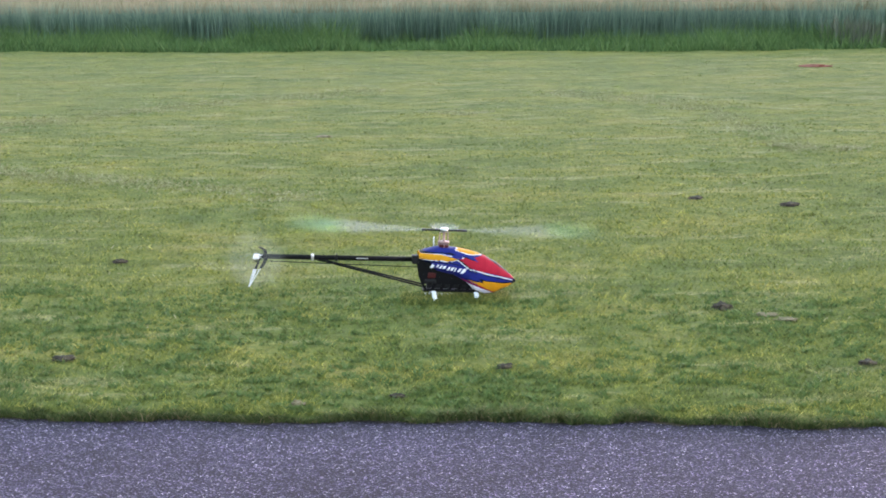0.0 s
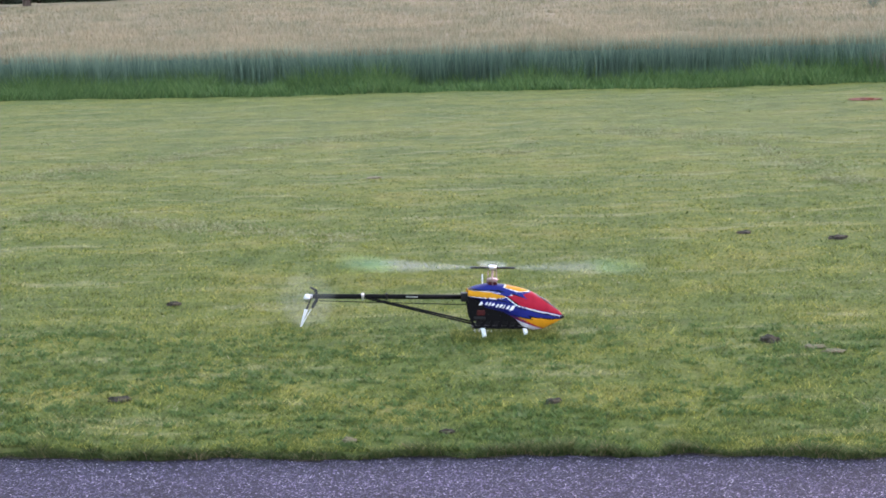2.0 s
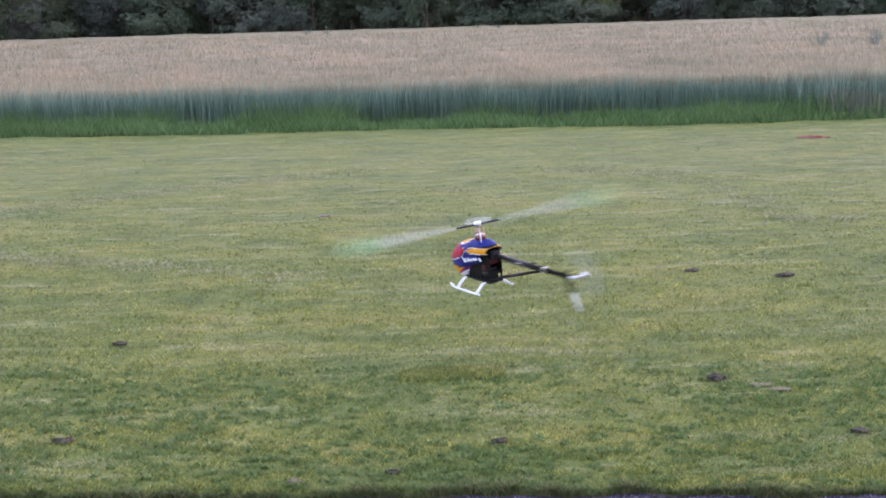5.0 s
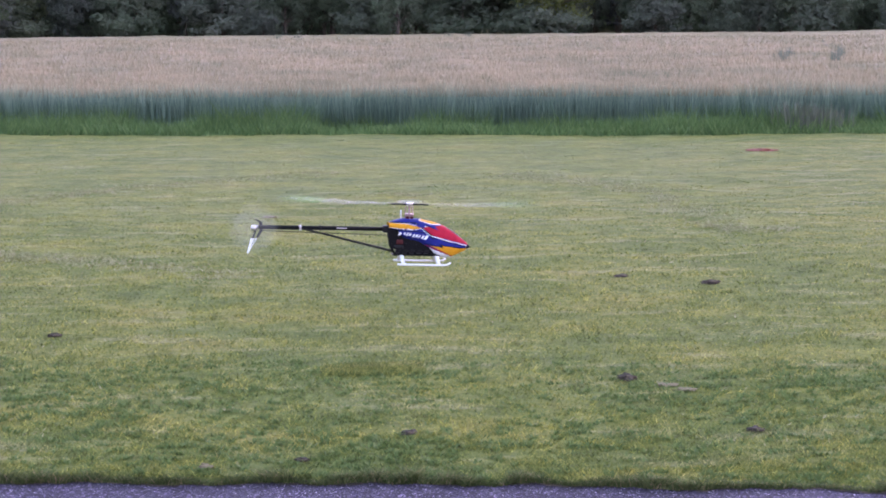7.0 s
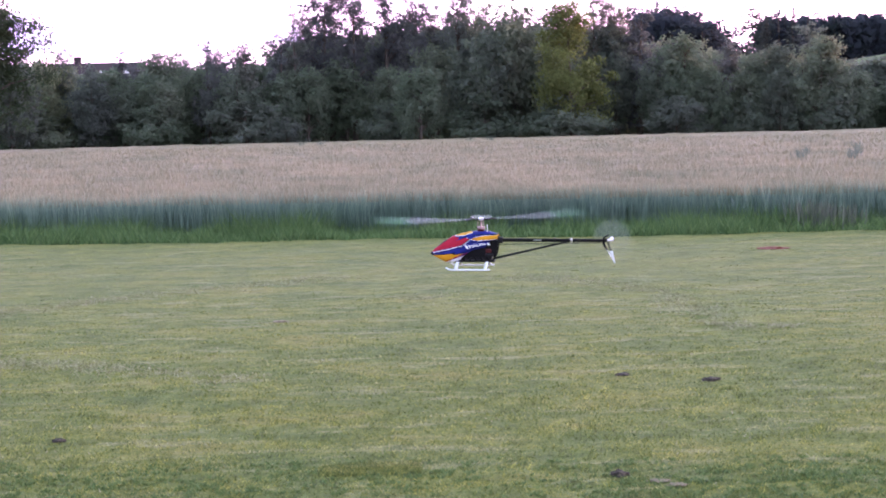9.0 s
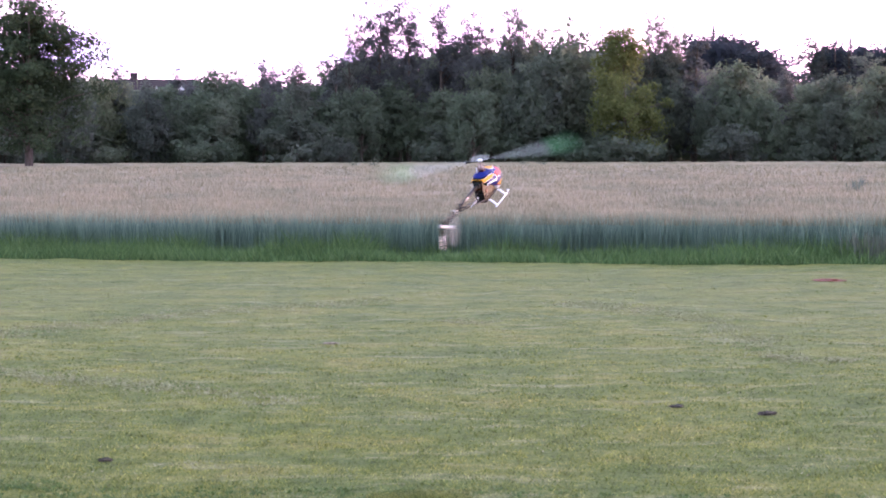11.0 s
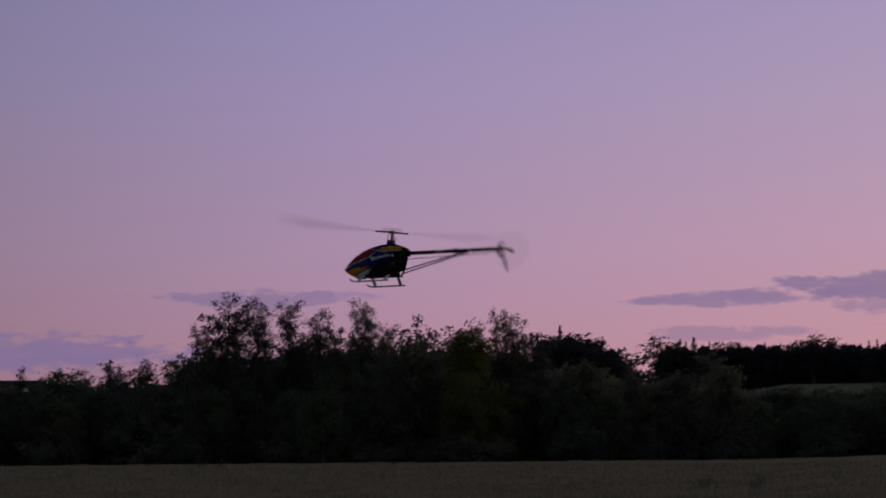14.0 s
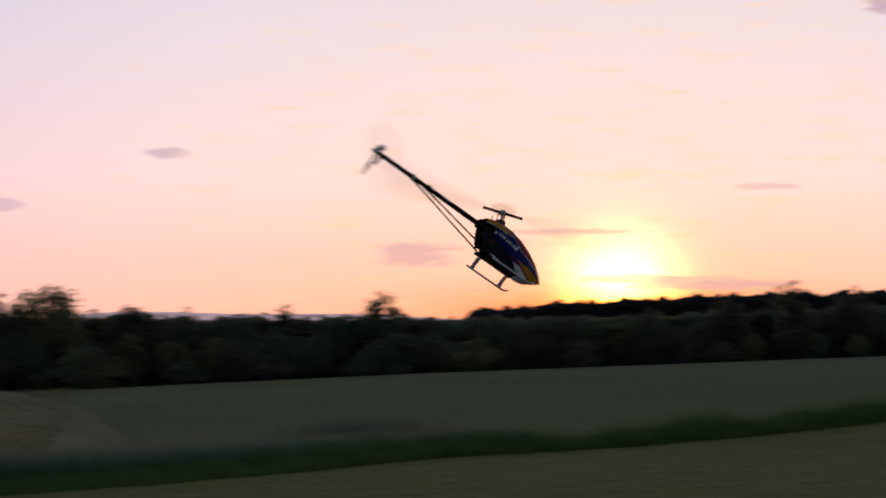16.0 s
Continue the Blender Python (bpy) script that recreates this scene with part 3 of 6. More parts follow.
def leaf_material(name, low, mid, high):
    def build(n, b):
        info = n.add("ShaderNodeNewGeometry")
        ob = n.add("ShaderNodeObjectInfo")
        col = n.ramp(info.outputs["Random Per Island"], [(0.0, low), (0.55, mid), (1.0, high)])
        tint = n.ramp(ob.outputs["Random"], [(0.0, (0.66, 0.68, 0.74)), (0.3, (0.86, 0.86, 0.9)), (0.55, (0.94, 1.04, 0.92)), (0.8, (1.08, 1.1, 1.0)), (1.0, (1.34, 1.26, 0.96))])
        translucent(n, b, n.mix(1.0, col, tint, "MULTIPLY"), 0.6)
    return material(name, build, 0.75, 0.0, 0.12)


def build_bark(n, b):
    c = coords(n)
    a = n.noise(n.mapped(c, (3, 3, 0.6)), 3.0, 6.0, 0.7)
    n.link(n.ramp(a, [(0.3, (0.035, 0.028, 0.022)), (0.7, (0.13, 0.105, 0.085))]), b.inputs["Base Color"])
    bump(n, b, a, 0.7, 0.05)


LAWN = material("lawn", build_lawn, 0.9, 0, 0.08)
BLADES = material("grass_blades", build_blades, 0.7, 0, 0.12)
ASPHALT = material("asphalt", build_asphalt, 0.85, 0, 0.2)
SOIL = material("soil", build_soil, 0.95)
PALE_SOIL = material("pale_soil", build_pale_soil, 0.95)
RED_SOIL = material("red_soil", build_red_soil, 0.9)
WHEAT_TOP = material("wheat_top", build_wheat_top, 0.9, 0, 0.2)
WHEAT = material("wheat_stalk", build_wheat_stalk, 0.7, 0, 0.3)
EARS = material("wheat_ears", build_ears, 0.8, 0, 0.2)
VERGE = material("verge_grass", build_verge, 0.65, 0, 0.3)
CLOVER = material("broad_leaves", build_clover, 0.6, 0, 0.3)
STRAW = material("dry_clippings", build_straw, 0.9, 0, 0.1)
FRINGE = material("fringe_grass", build_fringe, 0.65, 0, 0.3)
FIELD = material("green_field", build_field, 0.9, 0, 0.2)
LEAF_GREEN = leaf_material("leaf_green", (0.124, 0.138, 0.110), (0.143, 0.159, 0.124), (0.162, 0.180, 0.136))
LEAF_GREY = leaf_material("leaf_grey_green", (0.126, 0.131, 0.122), (0.143, 0.149, 0.137), (0.160, 0.167, 0.150))
LEAF_OAK = leaf_material("leaf_yellow_green", (0.130, 0.150, 0.048), (0.170, 0.190, 0.060), (0.205, 0.225, 0.074))
LEAF_DARK = leaf_material("needle_dark", (0.042, 0.048, 0.058), (0.055, 0.063, 0.073), (0.070, 0.08, 0.088))
LEAF_DEEP = leaf_material("leaf_deep_green", (0.042, 0.054, 0.034), (0.056, 0.072, 0.043), (0.072, 0.092, 0.052))
BARK = material("bark", build_bark, 0.9, 0, 0.2)


def build_ridge_glow(n, b):
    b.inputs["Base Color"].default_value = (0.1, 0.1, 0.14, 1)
    # lilac emission stands in for the haze between here and the ridge
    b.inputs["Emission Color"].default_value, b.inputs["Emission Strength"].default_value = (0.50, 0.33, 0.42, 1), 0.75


RIDGE = material("far_ridge", build_ridge_glow, 0.95)

# ---- mesh helpers ----


def tri_mesh(name, verts, tris, mats, index=None, smooth=False):
    me = bpy.data.meshes.new(name)
    verts, tris = np.asarray(verts, dtype=np.float32), np.asarray(tris, dtype=np.int32)
    k = tris.shape[1]
    me.vertices.add(len(verts))
    me.vertices.foreach_set("co", verts.ravel())
    me.loops.add(tris.size)
    me.loops.foreach_set("vertex_index", tris.ravel())
    me.polygons.add(len(tris))
    me.polygons.foreach_set("loop_start", np.arange(0, tris.size, k, dtype=np.int32))
    me.polygons.foreach_set("loop_total", np.full(len(tris), k, dtype=np.int32))
    for m in mats:
        me.materials.append(m)
    if index is not None:
        me.polygons.foreach_set("material_index", np.asarray(index, dtype=np.int32))
    me.polygons.foreach_set("use_smooth", np.full(len(tris), smooth))
    me.update(calc_edges=True)
    return me


def part(name, bm, mat, parent, label="", smooth=True):
    """Links a bmesh (or a mesh) as one object under a thing or a part."""
    if isinstance(bm, bpy.types.Mesh):
        me = bm
    else:
        me = bpy.data.meshes.new(name)
        bm.normal_update()
        bm.to_mesh(me)
        bm.free()
        me.polygons.foreach_set("use_smooth", np.full(len(me.polygons), smooth))
    if mat is not None:
        me.materials.clear()
        me.materials.append(mat)
    ob = new(name, me)
    ob.parent = parent
    return tagged(ob, label)


def grid_mesh(name, xs, ys, height, mats):
    X, Y = np.meshgrid(xs, ys)
    V = np.stack([X, Y, height(X, Y)], -1).reshape(-1, 3)
    nx, ny = len(xs), len(ys)
    i = (np.arange(ny - 1)[:, None] * nx + np.arange(nx - 1)[None]).ravel()
    return tri_mesh(name, V, np.stack([i, i + 1, i + nx + 1, i + nx], 1), mats, smooth=True)


rng = np.random.default_rng(7)

# ---- terrain ----
EDGE_X = [-200, -60, -6.2, 0.6, 7, 14, 21, 30, 39, 62, 95, 200]
EDGE_Y = [41, 34, 30.4, 29.2, 28.2, 28.3, 28.8, 32.2, 36.2, 37.0, 40, 50]


def far_edge(x):
    """The far edge of the lawn."""
    return np.interp(x, EDGE_X, EDGE_Y)


def road_edge(x):
    return 7.02 - 0.112 * x


def land(X, Y):
    """Height of the land: level lawn, gentle rise of the fields towards the sunset, hills behind the trees."""
    az = np.degrees(np.arctan2(X, np.maximum(Y, 1e-6)))
    az = np.where(Y <= 0, 90 * np.sign(X), az)
    d = np.hypot(X, Y)
    base = np.interp(az, [-60, 14, 18, 21, 34, 46, 59.4, 80], [0, 0, 0.25, 0.7, 1.85, 3.2, 4.3, 5.0])
    near = np.clip((d - 50) / 95, 0, 1)
    near = near * near * (3 - 2 * near) * base
    slope = np.interp(az, [-60, 7, 12, 15, 30, 34, 37, 48, 51, 60, 80], [0.2, 0.3, 1.2, 1.62, 1.6, 1.3, 0.9, 1.1, 2.1, 2.2, 2.2])
    far = np.clip((d - 175) / 285, 0, 1)
    far = far * far * (3 - 2 * far)
    return near + far * np.maximum(460 * np.tan(np.radians(slope)) + 1.8 - base, 0) - 0.03


def build_ground():
    az = np.radians(np.linspace(-180, 180, 361))
    d = np.concatenate([[0.02, 4, 10], np.linspace(20, 150, 40), np.linspace(160, 520, 46), [600, 800, 1200, 2000, 3500]])
    A, D = np.meshgrid(az, d)
    X, Y = D * np.sin(A), D * np.cos(A)
    V = np.stack([X, Y, land(X, Y)], -1).reshape(-1, 3)
    na = len(az)
    i = (np.arange(len(d) - 1)[:, None] * na + np.arange(na - 1)[None]).ravel()
    ground = new("ground", tri_mesh("ground", V, np.stack([i, i + 1, i + na + 1, i + na], 1), [FIELD], smooth=True))
    tagged(ground, "green farm fields rising to a wooded hill", "ground", kind="structure")


def patchy(x, y, size, seed):
    """Smooth random field from 0 to 1 with patches of the given size."""
    table = np.random.default_rng(seed).random((256, 256))
    u, v = x / size + 1000, y / size + 1000
    i, j = np.floor(u).astype(int), np.floor(v).astype(int)
    fu, fv = u - i, v - j
    fu, fv = fu * fu * (3 - 2 * fu), fv * fv * (3 - 2 * fv)
    i0, i1, j0, j1 = i % 256, (i + 1) % 256, j % 256, (j + 1) % 256
    return (table[i0, j0] * (1 - fu) + table[i1, j0] * fu) * (1 - fv) + (table[i0, j1] * (1 - fu) + table[i1, j1] * fu) * fv


def edge_line(x):
    """The ragged near edge of the turf."""
    return road_edge(x) + 0.018 * np.sin(x * 2.1) + 0.012 * np.sin(x * 7.3) + 0.045 * (patchy(x, 0 * x, 0.16, 3) - 0.5) + 0.03 * (patchy(x, 0 * x, 0.05, 4) - 0.5)


def lawn_height(X, Y):
    X, Y = np.asarray(X, float), np.asarray(Y, float)
    return 0.022 * (patchy(X, Y, 0.45, 1) - 0.5) + 0.012 * (patchy(X, Y, 0.17, 2) - 0.5) + 0.012 * np.sin(X * 0.9 + 1.3 * np.sin(Y * 0.5)) * np.sin(Y * 0.7 + 0.4) + 0.004 * np.sin(X * 5 + Y * 3)


def build_lawn_sheet():
    u = np.concatenate([np.linspace(-200, -16, 60), np.linspace(-15, -5, 60), np.linspace(-4.96, 7, 240), np.linspace(7.1, 30, 90), np.linspace(31, 200, 60)])
    v = np.concatenate([[0, 0.001, 0.002, 0.003, 0.0045, 0.006], np.linspace(0.008, 1, 120) ** 1.4 + 0.007 * np.linspace(1, 0, 120)])
    U, Vv = np.meshgrid(u, v)
    near = np.where(np.abs(U) < 30, edge_line(U), road_edge(np.sign(U) * 30))
    far = far_edge(U)
    Y = near + (far - near) * Vv
    Z = lawn_height(U, Y) + land(U, Y) + 0.03
    lip = np.clip((Y - near) / 0.05, 0, 1)
    Z = Z - 0.05 * (1 - lip) ** 2
    V = np.stack([U, Y, Z], -1).reshape(-1, 3)
    nx = len(u)
    i = (np.arange(len(v) - 1)[:, None] * nx + np.arange(nx - 1)[None]).ravel()
    lawn = new("lawn", tri_mesh("lawn", V, np.stack([i, i + 1, i + nx + 1, i + nx], 1), [LAWN], smooth=True))
    tagged(lawn, "short mown green lawn with straw-coloured mower streaks", "lawn", kind="structure")


def build_road():
    xs, ys = np.linspace(-40, 40, 41), np.linspace(-12, 0.12, 30)
    U, Y = np.meshgrid(xs, ys)
    Y = Y + road_edge(U)
    V = np.stack([U, Y, np.full_like(U, -0.022)], -1).reshape(-1, 3)
    nx = len(xs)
    i = (np.arange(len(ys) - 1)[:, None] * nx + np.arange(nx - 1)[None]).ravel()
    road = new("road", tri_mesh("road", V, np.stack([i, i + 1, i + nx + 1, i + nx], 1), [ASPHALT]))
    tagged(road, "coarse grey asphalt strip with pale stone chips", "road", kind="structure")


def blades(x, y, z, height, width, lean, segments=1):
    """Grass blades as single bent triangles or two-step strips."""
    n = len(x)
    a = rng.uniform(0, 2 * np.pi, n)
    la = rng.uniform(0, 2 * np.pi, n)
    dx, dy = np.cos(a) * width / 2, np.sin(a) * width / 2
    lx, ly = np.cos(la) * lean * height, np.sin(la) * lean * height
    p0, p1 = np.stack([x - dx, y - dy, z], 1), np.stack([x + dx, y + dy, z], 1)
    top = np.stack([x + lx, y + ly, z + height], 1)
    if segments == 1:
        V = np.stack([p0, p1, top], 1).reshape(-1, 3)
        return V, np.arange(3 * n).reshape(n, 3)
    m0 = np.stack([x - dx * 0.8 + lx * 0.3, y - dy * 0.8 + ly * 0.3, z + height * 0.55], 1)
    m1 = np.stack([x + dx * 0.8 + lx * 0.3, y + dy * 0.8 + ly * 0.3, z + height * 0.55], 1)
    V = np.stack([p0, p1, m1, m0, top], 1).reshape(-1, 3)
    o = 5 * np.arange(n)[:, None]
    return V, np.concatenate([o + [[0, 1, 2]], o + [[0, 2, 3]], o + [[3, 2, 4]]], 0)


def build_grass():
    n = 520000
    d = 6.6 + 23 * rng.random(n) ** 1.9
    x = (rng.random(n) * 2 - 1) * (1.2 + 0.30 * d) + 0.06 * d
    y = d + rng.normal(0, 0.02, n)
    tuft = 0.6 * patchy(x, y, 0.055, 11) + 0.4 * patchy(x, y, 0.16, 12)
    keep = (y > edge_line(x) - 0.005) & (y < far_edge(x)) & (rng.random(n) < 0.25 + 1.5 * tuft)
    x, y, tuft = x[keep], y[keep], tuft[keep]
    h = rng.uniform(0.010, 0.026, len(x)) * (0.35 + 1.15 * tuft) * np.clip((26 - y) / 15, 0.35, 1) * (1 + 0.7 * (rng.random(len(x)) > 0.97))
    V, T = blades(x, y, lawn_height(x, y) - 0.004, h, rng.uniform(0.004, 0.009, len(x)) * np.clip(y / 9, 1, 2.2), 0.95)
    gx, gy = rng.uniform(0.10, 0.62, 5000), rng.uniform(9.19, 9.53, 5000)
    V2, T2 = blades(gx, gy, lawn_height(gx, gy) - 0.004, rng.uniform(0.015, 0.034, 5000), rng.uniform(0.004, 0.008, 5000), 0.6)
    V, T = np.concatenate([V, V2]), np.concatenate([T, T2 + len(V)])
    grass = new("lawn_grass", tri_mesh("lawn_grass", V, T, [BLADES]))
    tagged(grass, "short dense mown grass blades", "grass", kind="stuff")
    # low broad-leaved weeds and coarse tufts in the strip along the asphalt
    n = 150000
    x = rng.uniform(-3.6, 4.2, n)
    y = edge_line(x) + 0.02 + 2.6 * rng.random(n) ** 1.25
    clump = patchy(x, y, 0.045, 21) * 0.85 + patchy(x, y, 0.42, 22) * 0.28
    keep = clump > 0.70
    x, y, clump = x[keep], y[keep], clump[keep]
    h = rng.uniform(0.012, 0.024, len(x)) * (0.7 + 1.6 * (clump - 0.66))
    V, T = blades(x, y, lawn_height(x, y) + 0.002, h, rng.uniform(0.007, 0.014, len(x)), 1.1)
    tufts = new("broadleaf_weeds", tri_mesh("broadleaf_weeds", V, T, [CLOVER]))
    tagged(tufts, "low dark green broad-leaved tufts in the lawn", "weeds", kind="stuff")
    # dry clippings left along the mower's turns
    xs, ys = [], []
    for (x0, y0), (x1, y1), w, count in CLIPPINGS:
        u = rng.random(count)
        off = rng.normal(0, 1.25 * w, count)
        k = math.hypot(x1 - x0, y1 - y0)
        xs.append(x0 + (x1 - x0) * u + off * (y1 - y0) / k)
        ys.append(y0 + (y1 - y0) * u - off * (x1 - x0) / k)
    stray = 50000
    xs.append(rng.uniform(-6, 7, stray)), ys.append(rng.uniform(6.6, 27, stray))
    x, y = np.concatenate(xs), np.concatenate(ys)
    loose = np.arange(len(x)) >= len(x) - stray
    keep = np.where(loose, patchy(x * 0.6, y, 0.30, 31) + 0.5 * patchy(x, y, 0.09, 32) > 1.14, patchy(x, y, 0.20, 33) + 0.5 * patchy(x, y, 0.07, 34) > 0.52) & (y > edge_line(x) + 0.05) & (y < far_edge(x) - 0.2)
    x, y = x[keep], y[keep]
    V, T = blades(x, y, lawn_height(x, y) + 0.004, rng.uniform(0.010, 0.020, len(x)), rng.uniform(0.006, 0.011, len(x)), 1.5)
    straw = new("dry_clippings", tri_mesh("dry_clippings", V, T, [STRAW]))
    tagged(straw, "pale dry grass clippings in lines on the lawn", "clippings", kind="stuff")
    # rough fringe that hangs over the asphalt
    n = 42000
    x = rng.uniform(-3.2, 4.0, n)
    y = edge_line(x) + np.abs(rng.normal(0, 0.03, n)) - 0.02
    tall = 0.30 + 0.5 * patchy(x, 0 * x, 0.07, 41) * (0.4 + patchy(x, 0 * x, 0.6, 42))
    V, T = blades(x, y, np.full(n, -0.03), rng.uniform(0.030, 0.085, n) * tall, rng.uniform(0.004, 0.008, n), 0.7, 2)
    fringe = new("grass_fringe", tri_mesh("grass_fringe", V, T, [FRINGE]))
    tagged(fringe, "ragged grass fringe along the asphalt edge", "grass", kind="stuff")


CLIPPINGS = [  # from, to, half width, pieces
    ((-4.0, 17.5), (-3.0, 19.2), 0.16, 2600), ((-3.0, 19.2), (-1.5, 20.9), 0.16, 2400), ((-1.5, 20.9), (0.1, 22.0), 0.16, 1800),
    ((-3.2, 14.8), (-1.4, 13.7), 0.13, 2600), ((-1.4, 13.7), (-0.5, 13.0), 0.12, 1000), ((1.9, 21.6), (2.5, 20.8), 0.16, 1200),
    ((2.5, 20.8), (3.3, 19.0), 0.18, 2600), ((3.3, 19.0), (3.35, 15.6), 0.14, 2600), ((3.2, 15.6), (3.9, 15.3), 0.10, 1800), ((0.5, 19.3), (1.0, 18.9), 0.12, 700)]


def build_earth_strip():
    n = 520
    xs = np.linspace(-6, 7, n)
    rows = []
    for k, (dy, z) in enumerate(((-0.030, -0.0218), (-0.012, -0.0200), (0.006, -0.0170), (0.02, -0.016))):
        yy = edge_line(xs) + dy * (0.5 + patchy(xs, 0 * xs, 0.13, 50)) + rng.normal(0, 0.005, n)
        rows.append(np.stack([xs, yy, np.full(n, z) + rng.uniform(0, 0.004, n)], 1))
    V = np.concatenate(rows)
    i = (np.arange(3)[:, None] * n + np.arange(n - 1)[None]).ravel()
    ob = new("earth_strip", tri_mesh("earth_strip", V, np.stack([i, i + 1, i + n + 1, i + n], 1), [SOIL], smooth=True))
    tagged(ob, "bare brown earth strip between lawn and asphalt", "soil", kind="structure")


def build_wheat():
    # closed body of the crop
    az = np.radians(np.linspace(-75, 38, 227))
    steps = np.concatenate([[0, 0.0], np.linspace(0.006, 0.12, 24), np.linspace(0.13, 1, 60)])
    A, S = np.meshgrid(az, steps)
    ux, uy = np.sin(A), np.cos(A)
    near = np.full_like(A, 30.0)
    for _ in range(12):
        near = near + (far_edge(near * ux) + 2.1 - near * uy) * 0.8 / np.maximum(uy, 0.3)
    near = near + 0.05 * np.sin(A * 160) + 0.03 * np.sin(A * 430)
    far = np.interp(np.degrees(A), [-75, 23, 32, 35, 37, 38], [137, 137, 137, 100, 76, 62])
    D = near + (np.maximum(far - near, 0.5)) * S
    X, Y = D * ux, D * uy
    Z = land(X, Y) + 0.03 + 0.58 + 0.04 * np.sin(X * 2.3 + np.sin(Y * 1.7)) * np.sin(Y * 2.9) + rng.normal(0, 0.02, X.shape) - 0.62 * np.clip((np.degrees(A) - 36.3) / 1.7, 0, 1) ** 2
    Z[0] = land(X[0], Y[0])
    Z[-1] = land(X[-1], Y[-1])
    V = np.stack([X, Y, Z], -1).reshape(-1, 3)
    na = len(az)
    i = (np.arange(len(steps) - 1)[:, None] * na + np.arange(na - 1)[None]).ravel()
    idx = (i < na).astype(int)
    body = new("wheat_field", tri_mesh("wheat_field", V, np.stack([i, i + 1, i + na + 1, i + na], 1), [WHEAT_TOP, WHEAT], idx, True))
    tagged(body, "ripening wheat field with golden ears", "wheat field", kind="stuff")
    # stalks with ears along the front
    n = 95000
    x = rng.uniform(-16, 44, n)
    row = np.abs(rng.normal(0, 1.0, n))
    y = far_edge(x) + 1.05 + row * 0.9
    h = rng.uniform(0.52, 0.82, n) + 0.03 * np.sin(x * 1.9) + 0.025 * np.sin(x * 7.1 + 2 * np.sin(x))
    z = land(x, y)
    V, T = blades(x, y, z, h, rng.uniform(0.006, 0.015, n), 0.13, 2)
    stalks = new("wheat_stalks", tri_mesh("wheat_stalks", V, T, [WHEAT]))
    tagged(stalks, "blue-green wheat stalks with straw ears", "wheat", kind="stuff")
    # ears over the crop, thinner with distance
    n = 150000
    d = 30 + 80 * rng.random(n) ** 2.0
    a = np.radians(rng.uniform(-17, 36, n))
    x, y = d * np.sin(a), d * np.cos(a)
    ok = y > far_edge(x) + 1.3
    x, y, d = x[ok], y[ok], d[ok]
    V, T = blades(x, y, land(x, y) + 0.55, rng.uniform(0.10, 0.24, len(x)), 0.02 * np.clip(d / 32, 1, 3.2), 0.5)
    ears = new("wheat_ears", tri_mesh("wheat_ears", V, T, [EARS]))
    tagged(ears, "golden wheat ears over the crop", "wheat", kind="stuff")
    # rank grass in front of the wheat
    n = 150000
    x = -18 + 150 * rng.random(n) ** 1.5
    y = far_edge(x) - 0.1 + 1.3 * rng.random(n)
    tuft = 0.65 * patchy(x, y, 0.9, 61) + 0.35 * patchy(x, y, 0.25, 62)
    h = rng.uniform(0.12, 0.32, n) * (0.25 + 1.8 * tuft) * np.interp(x, [20, 40, 130], [1, 1.7, 2.6]) * np.clip(0.55 + 0.6 * (y - far_edge(x)), 0.5, 1.3)
    V, T = blades(x, y, land(x, y), h, rng.uniform(0.012, 0.030, n) * np.interp(x, [20, 130], [1, 4]), 0.75)
    verge = new("verge_grass", tri_mesh("verge_grass", V, T, [VERGE]))
    tagged(verge, "rank dark green grass verge before the wheat", "grass", kind="stuff")


# ---- trees ----


def tube(V, T, p, q, r0, r1, sides=6):
    p, q = np.array(p, float), np.array(q, float)
    w = (q - p) / max(np.linalg.norm(q - p), 1e-6)
    a = np.cross(w, [0.3, 0.9, 0.2])
    a /= np.linalg.norm(a)
    b = np.cross(w, a)
    o = len(V)
    for c, r in ((p, r0), (q, r1)):
        for k in range(sides):
            t = 2 * math.pi * k / sides
            V.append(c + (a * math.cos(t) + b * math.sin(t)) * r)
    for k in range(sides):
        k2 = (k + 1) % sides
        T.append((o + k, o + k2, o + sides + k2, o + sides + k))


